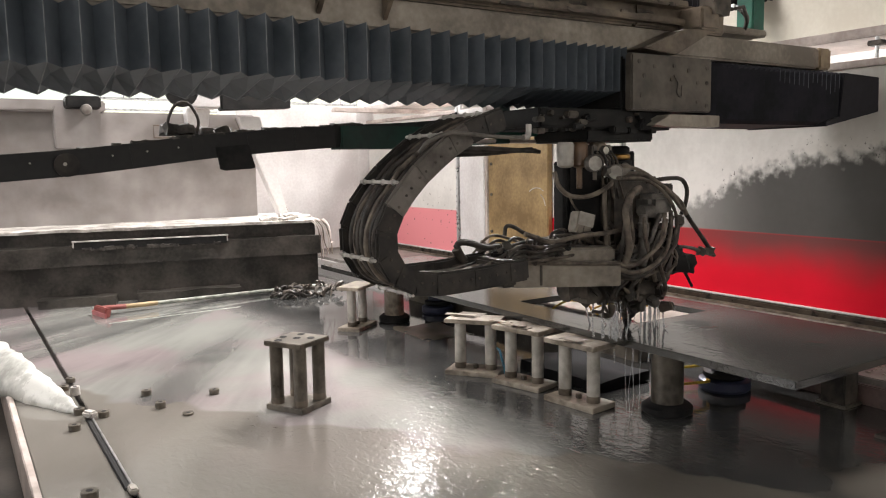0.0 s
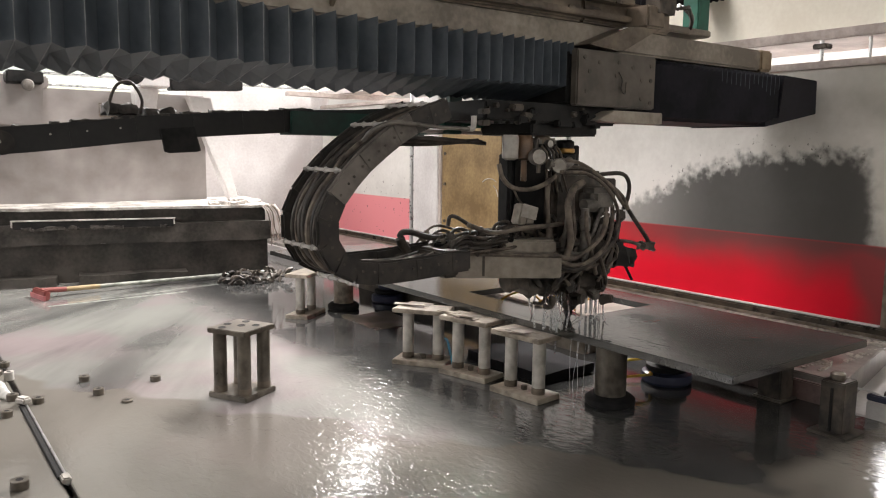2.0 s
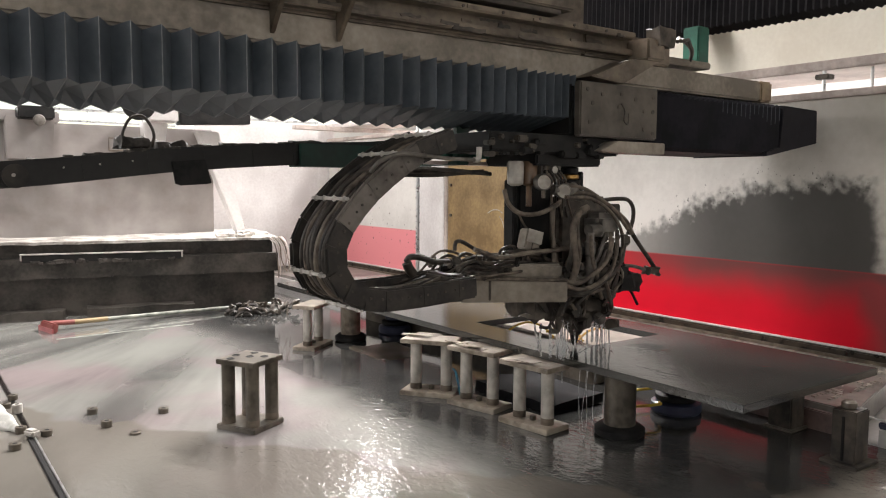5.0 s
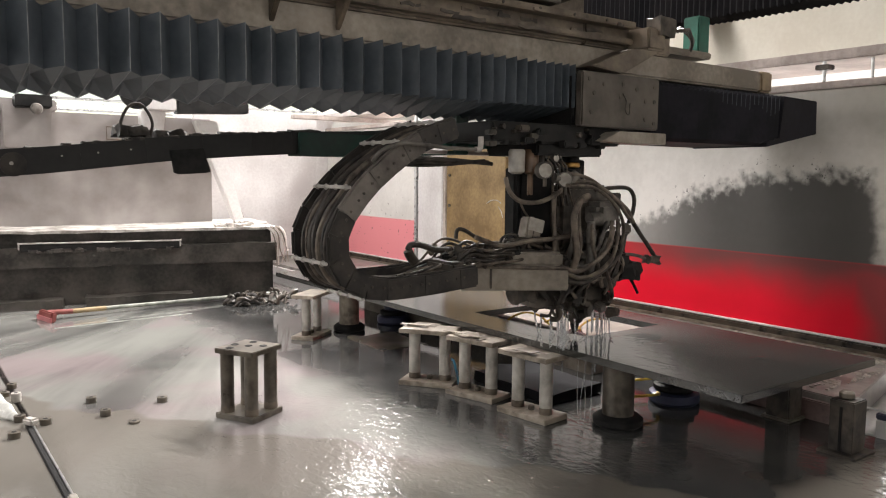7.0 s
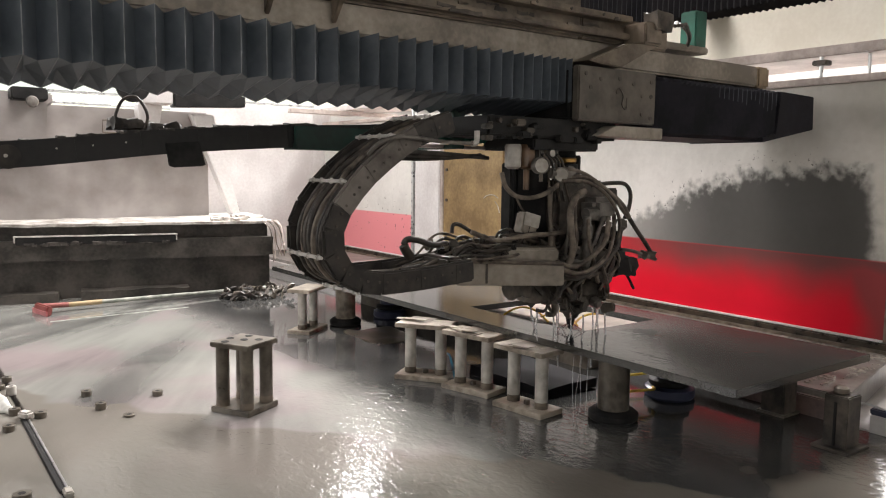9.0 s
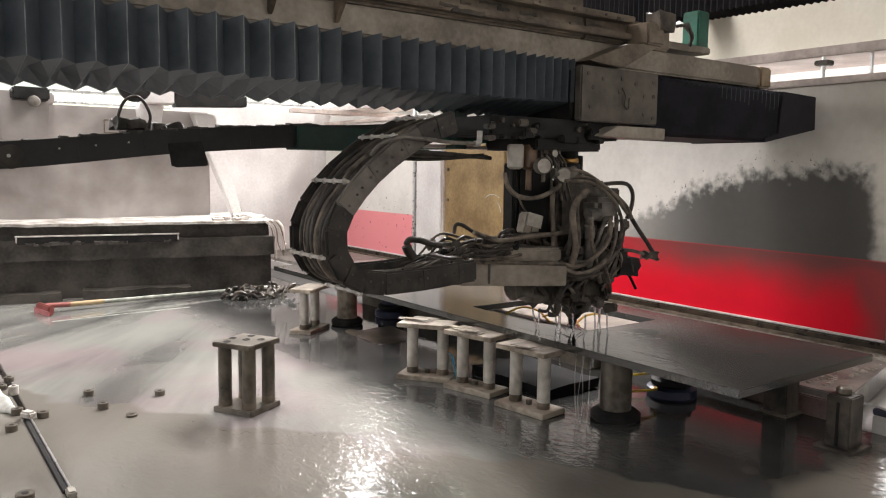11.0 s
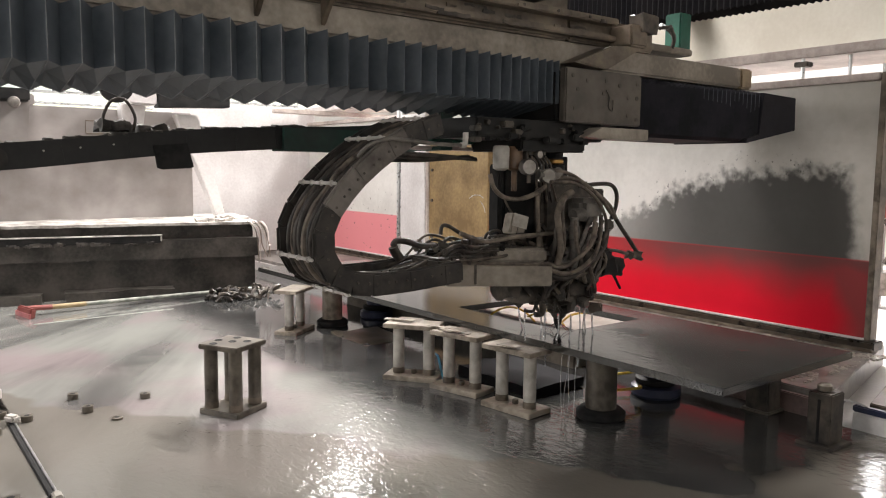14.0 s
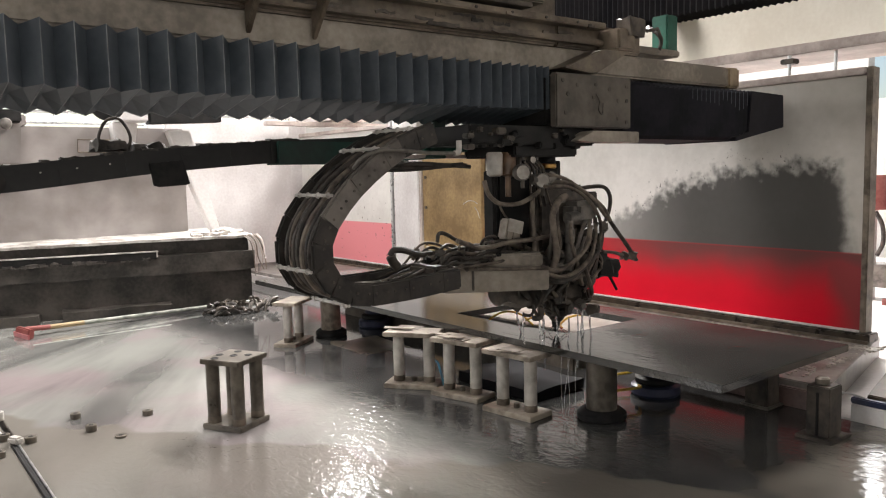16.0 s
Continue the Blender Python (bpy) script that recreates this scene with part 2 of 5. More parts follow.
    lobes.inputs["Scale"].default_value, lobes.inputs["Detail"].default_value = 4.5, 1.5
    l.new(tc.outputs["Object"], lobes.inputs["Vector"])
    shore = calc("ADD", 0.91, calc("MULTIPLY", calc("MAXIMUM", calc("SUBTRACT", 1.45, sep.outputs["X"]), 0.0), 1.45))
    near = calc("ADD", calc("SUBTRACT", shore, sep.outputs["Y"]), calc("MULTIPLY", calc("SUBTRACT", lobes.outputs[0], 0.5), 0.5))
    sr = n.new("ShaderNodeMapRange")
    sr.interpolation_type = "SMOOTHSTEP"
    sr.inputs["From Min"].default_value, sr.inputs["From Max"].default_value = -0.01, 0.06
    sr.inputs["To Max"].default_value = 0.8
    l.new(near, sr.inputs["Value"])
    silt = n.new("ShaderNodeMixRGB")
    l.new(sr.outputs[0], silt.inputs[0])
    l.new(milk_light.outputs[0], silt.inputs[1])
    silt.inputs[2].default_value = (0.140, 0.127, 0.108, 1)
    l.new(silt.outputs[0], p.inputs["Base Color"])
    return m


def slab_stone():
    """Dark honed stone under a thin, slightly uneven film of water."""
    m = mat("grey_quartz_wet", (0.022, 0.023, 0.021), (0.052, 0.050, 0.047), 0.155, 0.0, 3.0, 0.0, 190.0, 1.0, 0.06)
    n, l = m.node_tree.nodes, m.node_tree.links
    tc, wet, bp = n.new("ShaderNodeTexCoord"), n.new("ShaderNodeTexNoise"), n.new("ShaderNodeBump")
    wet.inputs["Scale"].default_value, wet.inputs["Detail"].default_value, wet.inputs["Distortion"].default_value = 16.0, 3, 1.2
    bp.inputs["Strength"].default_value, bp.inputs["Distance"].default_value = 0.07, 0.006
    l.new(tc.outputs["Object"], wet.inputs["Vector"])
    l.new(wet.outputs[0], bp.inputs["Height"])
    l.new(bp.outputs[0], n["Principled BSDF"].inputs["Normal"])
    return m


def splash_wall():
    """White panel with a red dado and a dark, soft-edged splash stain above it."""
    m = mat("painted_splash_panel", (0.64, 0.62, 0.585), (0.77, 0.75, 0.715), 0.5, 0.0, 3.0, 0.04, 40.0, 0.2, 0.1)
    t = m.node_tree
    n, l = t.nodes, t.links
    p = n["Principled BSDF"]
    paint = p.inputs["Base Color"].links[0].from_socket
    tc = n.new("ShaderNodeTexCoord")
    sep = n.new("ShaderNodeSeparateXYZ")
    l.new(tc.outputs["Object"], sep.inputs[0])

    def calc(op, a, b, clamp=False):
        q = n.new("ShaderNodeMath")
        q.operation, q.use_clamp = op, clamp
        for i, v in enumerate((a, b)):
            if isinstance(v, (int, float)):
                q.inputs[i].default_value = v
            else:
                l.new(v, q.inputs[i])
        return q.outputs[0]

    def noise_of(scale, detail=5.0):
        q = n.new("ShaderNodeTexNoise")
        q.inputs["Scale"].default_value, q.inputs["Detail"].default_value = scale, detail
        l.new(tc.outputs["Object"], q.inputs["Vector"])
        return q.outputs[0]

    def step(v, lo, hi):
        q = n.new("ShaderNodeMapRange")
        q.interpolation_type = "SMOOTHSTEP"
        q.inputs["From Min"].default_value, q.inputs["From Max"].default_value = lo, hi
        l.new(v, q.inputs["Value"])
        return q.outputs[0]

    y, z = sep.outputs["Y"], sep.outputs["Z"]
    # a thin brownish film of dried splashes on the panel's open end
    film_mix = n.new("ShaderNodeMixRGB")
    l.new(calc("MULTIPLY", calc("SUBTRACT", 1.0, step(calc("ADD", y, noise_of(2.5, 4)), 1.75, 2.5)), calc("ADD", 0.35, calc("MULTIPLY", noise_of(11.0), 0.55))), film_mix.inputs[0])
    l.new(paint, film_mix.inputs[1])
    film_mix.inputs[2].default_value = (0.34, 0.315, 0.265, 1)
    base = film_mix.outputs[0]
    # the stain's upper edge: high near its one end, falling away along the wall
    rough_edge = calc("MULTIPLY", calc("SUBTRACT", noise_of(26.0), 0.5), 0.16)
    wave = calc("MULTIPLY", calc("SUBTRACT", noise_of(5.0, 2), 0.5), 0.10)
    drop = calc("MULTIPLY", calc("POWER", calc("MAXIMUM", calc("SUBTRACT", y, 1.55), 0.0), 1.6), 0.34)
    edge = calc("SUBTRACT", calc("ADD", calc("ADD", 0.715, rough_edge), wave), drop)
    below = calc("MAXIMUM", step(calc("SUBTRACT", edge, z), -0.02, 0.06), calc("MULTIPLY", step(noise_of(70.0, 3), 0.66, 0.70), step(calc("SUBTRACT", edge, z), -0.09, 0.0)))
    high = calc("MULTIPLY", calc("POWER", calc("MAXIMUM", calc("SUBTRACT", z, 0.45), 0.0), 2.0), 1.0)
    near_end = step(calc("SUBTRACT", calc("ADD", calc("ADD", y, wave), calc("MULTIPLY", rough_edge, 0.4)), high), 1.20, 1.27)
    far_end = step(calc("SUBTRACT", 2.95, y), 0.0, 1.1)
    stain = calc("MULTIPLY", calc("MULTIPLY", below, near_end), far_end)
    stain = calc("MULTIPLY", stain, 0.93)
    mix1 = n.new("ShaderNodeMixRGB")
    l.new(stain, mix1.inputs[0])
    l.new(base, mix1.inputs[1])
    mix1.inputs[2].default_value = (0.042, 0.041, 0.038, 1)
    red = step(calc("SUBTRACT", 0.385, z), -0.004, 0.006)
    redramp = n.new("ShaderNodeMixRGB")
    l.new(noise_of(6.0), redramp.inputs[0])
    redramp.inputs[1].default_value, redramp.inputs[2].default_value = (0.66, 0.002, 0.018, 1), (0.76, 0.004, 0.028, 1)
    mix2 = n.new("ShaderNodeMixRGB")
    l.new(red, mix2.inputs[0])
    l.new(mix1.outputs[0], mix2.inputs[1])
    l.new(redramp.outputs[0], mix2.inputs[2])
    # a grey veil over the upper part of the red and at its end, thinning downwards
    veil_top = step(calc("ADD", z, wave), 0.19, 0.385)
    veil_end = calc("SUBTRACT", 1.0, step(calc("SUBTRACT", calc("ADD", y, wave), calc("MULTIPLY", calc("MAXIMUM", calc("SUBTRACT", z, 0.18), 0.0), 0.55)), 1.205, 1.33))
    veil = calc("MULTIPLY", calc("MAXIMUM", calc("MULTIPLY", veil_top, far_end), calc("MULTIPLY", veil_end, 0.8)), calc("MULTIPLY", red, 0.9))
    mix3 = n.new("ShaderNodeMixRGB")
    l.new(veil, mix3.inputs[0])
    l.new(mix2.outputs[0], mix3.inputs[1])
    mix3.inputs[2].default_value = (0.10, 0.06, 0.055, 1)
    # paler, pinker red farther along the wall: strong light there, put into the colour
    lit_far = calc("MULTIPLY", step(y, 3.2, 4.2), calc("MULTIPLY", red, 0.62))
    mix4 = n.new("ShaderNodeMixRGB")
    l.new(lit_far, mix4.inputs[0])
    l.new(mix3.outputs[0], mix4.inputs[1])
    mix4.inputs[2].default_value = (0.88, 0.46, 0.49, 1)
    # dark specks of dried mud on the far stretch
    specks = calc("MULTIPLY", calc("MULTIPLY", step(noise_of(38.0, 2), 0.69, 0.72), step(y, 2.9, 3.3)), calc("SUBTRACT", 1.0, step(z, 0.42, 0.62)))
    mix5 = n.new("ShaderNodeMixRGB")
    l.new(calc("MULTIPLY", specks, 0.85), mix5.inputs[0])
    l.new(mix4.outputs[0], mix5.inputs[1])
    mix5.inputs[2].default_value = (0.09, 0.05, 0.045, 1)
    l.new(mix5.outputs[0], p.inputs["Base Color"])
    return m


def water_clear():
    m = bpy.data.materials.new("clear_water")
    m.use_nodes = True
    p = m.node_tree.nodes["Principled BSDF"]
    p.inputs["Base Color"].default_value = (0.9, 0.92, 0.93, 1)
    p.inputs["Roughness"].default_value, p.inputs["IOR"].default_value = 0.12, 1.33
    p.inputs["Transmission Weight"].default_value = 0.75
    tc, nz, bp = (m.node_tree.nodes.new(k) for k in ("ShaderNodeTexCoord", "ShaderNodeTexNoise", "ShaderNodeBump"))
    nz.inputs["Scale"].default_value = 90
    bp.inputs["Strength"].default_value, bp.inputs["Distance"].default_value = 0.4, 0.004
    m.node_tree.links.new(tc.outputs["Object"], nz.inputs["Vector"])
    m.node_tree.links.new(nz.outputs[0], bp.inputs["Height"])
    m.node_tree.links.new(bp.outputs[0], p.inputs["Normal"])
    return m


M_FLOOR, M_SLAB, M_SPLASH, M_WATER = wet_floor(), slab_stone(), splash_wall(), water_clear()
M_FILM = mat("dark_water_film", (0.020, 0.021, 0.020), (0.045, 0.044, 0.042), 0.06, 0.0, 8.0, 0.0, 120.0, 0.6, 0.03)
M_FOAM = mat("wet_plastic_sheet", (0.36, 0.36, 0.33), (0.68, 0.68, 0.64), 0.25, 0, 9, 0.35)

# ---- building helpers ----
BASE = {}


def thing(name, base, label, category, group="", kind=""):
    ob = new(name)
    ob.empty_display_size = 0.05
    ob.location = base
    BASE[ob] = Vector(base)
    return tagged(ob, label, category, group, kind)


def finish(name, bm, material, smooth):
    bmesh.ops.recalc_face_normals(bm, faces=bm.faces)
    me = bpy.data.meshes.new(name)
    bm.to_mesh(me)
    bm.free()
    me.materials.append(material)
    if smooth:
        me.shade_smooth()
        me.set_sharp_from_angle(angle=radians(38))
    return me


def part(name, bm, material, parent, label="", smooth=True):
    bmesh.ops.translate(bm, verts=bm.verts, vec=-BASE[parent])
    ob = new(name, finish(name, bm, material, smooth))
    ob.parent = parent
    BASE[ob] = BASE[parent]
    return tagged(ob, label)


def single(name, bm, material, label, category="", kind="", group="", smooth=True, base=(0, 0, 0)):
    bmesh.ops.translate(bm, verts=bm.verts, vec=-Vector(base))
    ob = new(name, finish(name, bm, material, smooth))
    ob.location = base
    BASE[ob] = Vector(base)
    return tagged(ob, label, category, group, kind)


def box(lo, hi, bevel=0.003, m=None, bm=None, seg=2):
    """A box from corner to corner, with rounded edges, turned by m."""
    out = bm or bmesh.new()
    own = bmesh.new()
    bmesh.ops.create_cube(own, size=1)
    size = [max(1e-4, h - q) for q, h in zip(lo, hi)]
    for v in own.verts:
        v.co = Vector([(q + h) / 2 + c * s for q, h, c, s in zip(lo, hi, v.co, size)])
    if bevel:
        bmesh.ops.bevel(own, geom=own.edges, offset=min(bevel, min(size) * 0.4), segments=seg, affect="EDGES")
    if m:
        bmesh.ops.transform(own, matrix=m, verts=own.verts)
    me = bpy.data.meshes.new("t")
    own.to_mesh(me)
    own.free()
    out.from_mesh(me)
    bpy.data.meshes.remove(me)
    return out


def lathe(centre, profile, seg=24, axis="Z", bm=None, m=None):
    """A turned form: (radius, height) pairs from one end to the other, about an axis through centre."""
    bm = bm or bmesh.new()
    rings = []
    turn = {"Z": Matrix(), "X": Matrix.Rotation(radians(90), 4, "Y"), "Y": Matrix.Rotation(radians(-90), 4, "X")}[axis]
    for r, h in profile:
        rings.append([bm.verts.new(Vector(centre) + turn @ Vector((r * math.cos(a), r * math.sin(a), h)))
                      for a in (2 * math.pi * k / seg for k in range(seg))])
    for a, b in zip(rings, rings[1:]):
        for k in range(seg):
            bm.faces.new((a[k], a[(k + 1) % seg], b[(k + 1) % seg], b[k]))
    bm.faces.new(rings[0][::-1])
    bm.faces.new(rings[-1])
    if m:
        bmesh.ops.transform(bm, matrix=m, verts=bm.verts)
    return bm


def drum(centre, r, z0, z1, rim=0.003, seg=24):
    return lathe((centre[0], centre[1], 0), [(r - rim, z0), (r, z0 + rim), (r, z1 - rim), (r - rim, z1)], seg)


def spline(points, steps=8):
    p = [Vector(q) for q in points]
    if len(p) < 3:
        return p
    p = [p[0] * 2 - p[1]] + p + [p[-1] * 2 - p[-2]]
    out = []
    for a, b, c, d in zip(p, p[1:], p[2:], p[3:]):
        for k in range(steps):
            t = k / steps
            out.append(0.5 * (2 * b + (c - a) * t + (2 * a - 5 * b + 4 * c - d) * t * t + (3 * b - a - 3 * c + d) * t ** 3))
    return out + [p[-2]]


def tube(points, r, seg=8, steps=8, bm=None, r_end=None, flat=1.0, wobble=0.0):
    """A hose through the points."""
    bm = bm or bmesh.new()
    p = spline(points, steps)
    rings = []
    side = None
    for i, q in enumerate(p):
        d = (p[min(i + 1, len(p) - 1)] - p[max(i - 1, 0)]).normalized()
        if side is None:
            side = d.orthogonal().normalized()
        side = (side - d * side.dot(d)).normalized()
        up = d.cross(side)
        rr = r if r_end is None else r + (r_end - r) * i / (len(p) - 1)
        rr *= 1 + wobble * noise.noise(q * 40)
        rings.append([bm.verts.new(q + (side * math.cos(a) + up * math.sin(a) * flat) * rr) for a in (2 * math.pi * k / seg for k in range(seg))])
    for a, b in zip(rings, rings[1:]):
        for k in range(seg):
            bm.faces.new((a[k], a[(k + 1) % seg], b[(k + 1) % seg], b[k]))
    bm.faces.new(rings[0][::-1])
    bm.faces.new(rings[-1])
    return bm


def prism(outline, axis, a, b, bevel=0.0):
    """An outline (pairs) drawn out along an axis from a to b."""
    bm = bmesh.new()
    put = {"X": lambda u, v, w: (w, u, v), "Y": lambda u, v, w: (u, w, v), "Z": lambda u, v, w: (u, v, w)}[axis]
    lo, hi = ([bm.verts.new(put(u, v, w)) for u, v in outline] for w in (a, b))
    k = len(outline)
    for i in range(k):
        bm.faces.new((lo[i], lo[(i + 1) % k], hi[(i + 1) % k], hi[i]))
    bm.faces.new(lo[::-1])
    bm.faces.new(hi)
    if bevel:
        bmesh.ops.recalc_face_normals(bm, faces=bm.faces)
        bmesh.ops.bevel(bm, geom=bm.edges, offset=bevel, segments=2, affect="EDGES")
    return bm


def crumpled(lo, hi, cuts=10, amount=0.01, scale=14):
    """A box of lumpy matter."""
    bm = box(lo, hi, 0)
    bmesh.ops.subdivide_edges(bm, edges=bm.edges, cuts=cuts, use_grid_fill=True)
    for v in bm.verts:
        v.co += noise.noise_vector(v.co * scale) * amount
    return bm

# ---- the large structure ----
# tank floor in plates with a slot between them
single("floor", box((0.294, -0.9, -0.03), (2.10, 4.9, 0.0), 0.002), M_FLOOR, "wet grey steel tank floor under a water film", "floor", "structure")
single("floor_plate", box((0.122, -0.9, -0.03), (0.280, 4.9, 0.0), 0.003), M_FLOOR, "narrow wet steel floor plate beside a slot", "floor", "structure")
single("slot_bottom", box((0.270, -0.9, -0.06), (0.31, 4.9, -0.03), 0), M_SLUDGE, "dark slot between floor plates", "floor", "structure")
single("gutter", box((-0.6, -0.9, -0.16), (0.122, 4.9, -0.12), 0.002), M_TROUGH, "dark wet gutter beside the tank floor", "gutter", "structure")
single("gutter_lip", box((0.104, -0.9, -0.12), (0.1215, 4.9, 0.006), 0.003), M_FRAME_PALE, "wet metal lip along the gutter", "trim", "structure")
single("tank_wall_side", box((-0.66, -0.9, -0.16), (-0.6, 4.9, 0.35), 0.004), M_TROUGH, "dark tank side wall", "wall", "structure")
single("tank_wall_front", box((-0.6, -0.96, -0.16), (2.9, -0.9, 0.25), 0.004), M_TROUGH, "dark tank end wall", "wall", "structure")

# side ledge under the splash panel
single("ledge", prism([(2.12, 1.0), (2.73, 1.150), (2.90, 1.19), (2.90, 5.3), (2.12, 5.3)], "Z", 0.0, 0.074, 0.003), M_LEDGE, "wet grey metal ledge with grit on it", "ledge", "structure")
single("ledge_face", box((2.100, 1.0, -0.03), (2.119, 1.5, 0.056), 0.003), M_LEDGE_FACE, "stained pinkish painted face of the ledge", "trim", "structure")
single("ledge_face_far", box((2.100, 1.501, -0.03), (2.119, 5.3, 0.056), 0.003), M_WHITE, "white painted face of the ledge", "trim", "structure")
single("ledge_outer", prism([(2.12, -0.9), (3.1, -0.9), (3.1, 0.99), (2.62, 1.02), (2.13, 0.90)], "Z", 0.02, 0.072, 0.003), M_FRAME, "bronze-brown wet ledge plate", "ledge", "structure")
single("ledge_outer_face", box((2.100, -0.9, -0.03), (2.119, 0.93, 0.048), 0.003), M_WHITE, "white painted side of the outer ledge", "trim", "structure")
single("ledge_outer_edge", box((2.098, -0.9, 0.0485), (2.119, 0.93, 0.066), 0.003), M_NAVY, "navy painted edge of the ledge", "trim", "structure")
single("outer_gully", box((2.12, 0.9, -0.03), (3.4, 1.19, -0.002), 0.002), M_WHITE, "pale wet gap between two ledges", "floor", "structure")

# splash panel wall on the ledge, with its frame
wall = single("wall_splash", box((2.765, 1.20, 0.11), (2.80, 5.35, 1.0), 0.0), M_SPLASH, "white splash panel, red below, with a dark stain", "wall", "structure", smooth=False)
single("wall_frame_lip", box((2.722, 1.157, 0.0745), (2.7345, 5.35, 0.086), 0.002), M_FRAME, "worn thin lip along the channel", "trim", "structure")
single("wall_frame_bottom", box((2.735, 1.157, 0.075), (2.81, 5.35, 0.108), 0.004), M_CHANNEL, "dirty channel under the splash panel", "trim", "structure")
single("wall_frame_bead", box((2.748, 1.20, 0.1085), (2.764, 5.35, 0.115), 0.002), M_WHITE, "white sealing bead along the panel's foot", "trim", "structure")
single("wall_frame_end", box((2.752, 1.178, 0.1085), (2.805, 1.199, 1.026), 0.003), M_FRAME, "brown grimy end post of the splash panel", "trim", "structure")
single("wall_frame_top", box((2.745, 1.2, 1.001), (2.81, 5.35, 1.026), 0.004), M_FRAME_PALE, "pale worn top rail of the splash panel", "trim", "structure")
single("wall_column", box((2.72, 3.77, 0.075), (2.764, 4.03, 1.02), 0.004), M_WHITE, "white boxed column on the splash wall", "column", "structure")
for yy in (4.045, 4.085):
    single("wall_pipe", drum((2.745, yy), 0.014, 0.08, 1.12, 0.001, 14), M_STEEL, "upright pale metal pipe on the wall", "pipe", "structure")
board = thing("wall_board", (2.74, 3.5, 0.12), "beige stained wall board with bolt heads", "board")
part("sheet", box((2.728, 3.19, 0.12), (2.762, 3.735, 0.83), 0.004), M_BEIGE, board)
part("edge_strip", box((2.722, 3.736, 0.12), (2.762, 3.768, 0.83), 0.004), M_FRAME_PALE, board)
for zz in (0.28, 0.50, 0.68):
    part("bolt", lathe((2.728, 3.70, zz), [(0.007, 0.006), (0.009, 0), (0.009, -0.008)][::-1], 10, "X"), M_GRIME, board)
marks = thing("scratches", (2.727, 3.3, 0.6), "pale curled scratches on the beige board", "scratch mark")
part("mark", tube([(2.726, 3.348, 0.525), (2.726, 3.308, 0.543), (2.726, 3.259, 0.544), (2.726, 3.225, 0.530)], 0.0022, 6), M_TARP, marks)
part("mark", tube([(2.726, 3.249, 0.510), (2.726, 3.224, 0.486), (2.726, 3.209, 0.450)], 0.002, 6), M_TARP, marks)

# back wall of the enclosure, and the runway beam over the splash wall
single("wall_back", box((1.62, 5.36, -0.2), (2.82, 5.42, 1.13), 0.004), M_WHITE, "white enclosure back wall", "wall", "structure")
single("runway_beam", box((2.80, -1.2, 1.135), (3.05, 5.6, 1.345), 0.006), M_CREAM_CLEAN, "cream painted runway beam", "beam", "structure")
single("runway_flange", box((2.74, -1.2, 1.098), (3.09, 5.6, 1.134), 0.004), M_FRAME_PALE, "worn lower flange of the runway beam", "beam", "structure")
clamp = thing("sensor_clamp", (2.76, 1.5, 1.08), "small dark sensor clamp under the beam", "clamp")
part("body", box((2.72, 1.44, 1.066), (2.765, 1.49, 1.084), 0.003), M_GRIME, clamp)
part("stem", drum((2.74, 1.465), 0.007, 1.026, 1.097, 0.001, 10), M_STEEL, clamp)
single("runway_post", drum((2.775, 1.315), 0.006, 1.026, 1.097, 0.001, 10), M_STEEL, "thin steel post under the runway beam", "post", "structure")

# folded cover over the runway, running along it
cover = thing("runway_cover", (2.45, 1.9, 1.4), "black folded rubber cover along the runway", "bellows cover")
# past y 2.6 the cover is unseen, lengthened to shade the floor
CA, CB = (2.400, 3.750, 1.265), (2.400, 0.900, 1.233)
cm = bmesh.new()
k = 228
rows = []
for i in range(k + 1):
    y = CA[1] + (CB[1] - CA[1]) * i / k
    z = CA[2] + (CB[2] - CA[2]) * (y - CA[1]) / (CB[1] - CA[1])
    dz = 0.010 * (i % 2)
    rows.append([cm.verts.new(p) for p in ((2.40 + dz, y, z + dz), (2.52, y, z + dz), (2.52, y, z + 0.25), (2.40 + dz, y, z + 0.25))])
for p, q in zip(rows, rows[1:]):
    for n in range(4):
        cm.faces.new((p[n], p[(n + 1) % 4], q[(n + 1) % 4], q[n]))
cm.faces.new(rows[0])
cm.faces.new(rows[-1][::-1])
part("folds", cm, M_COVER, cover, smooth=False)
part("carrier", box((2.50, 1.9, 1.32), (2.82, 2.0, 1.36), 0.004), M_FRAME, cover)

# the hall round the machine
single("hall_floor", box((-4, -4, -0.66), (7, 9, -0.6), 0), M_HALLFLOOR, "grey concrete hall floor", "floor", "structure")
roof = bmesh.new()
for lo, hi in (((-4.1, -4.1), (4.2, 2.0)), ((-4.1, 3.8), (4.2, 9.1)), ((-4.1, 2.0), (-0.2, 3.8)), ((1.6, 2.0), (4.2, 3.8)),
               ((4.2, -4.1), (4.9, 2.5)), ((4.2, 6.7), (4.9, 9.1)), ((4.9, -4.1), (7.1, 9.1))):
    box((*lo, 4.2), (*hi, 4.3), 0, bm=roof)
single("ceiling", roof, M_ROOF, "grey sheet metal hall roof", "ceiling", "structure")


def holed_wall(name, axis, at, lo, hi, wlo, whi, z0, z1):
    """A hall wall with one long window opening through it."""
    bm = bmesh.new()
    for a, b, c, d in ((lo, hi, -0.6, z0), (lo, hi, z1, 4.2), (lo, wlo, z0, z1), (whi, hi, z0, z1)):
        if axis == "Y":
            box((a, at, c), (b, at + 0.12, d), 0, bm=bm)
        else:
            box((at, a, c), (at + 0.12, b, d), 0, bm=bm)
    return single(name, bm, M_HALL, "pale plastered hall wall with a window opening", "wall", "structure", smooth=False)


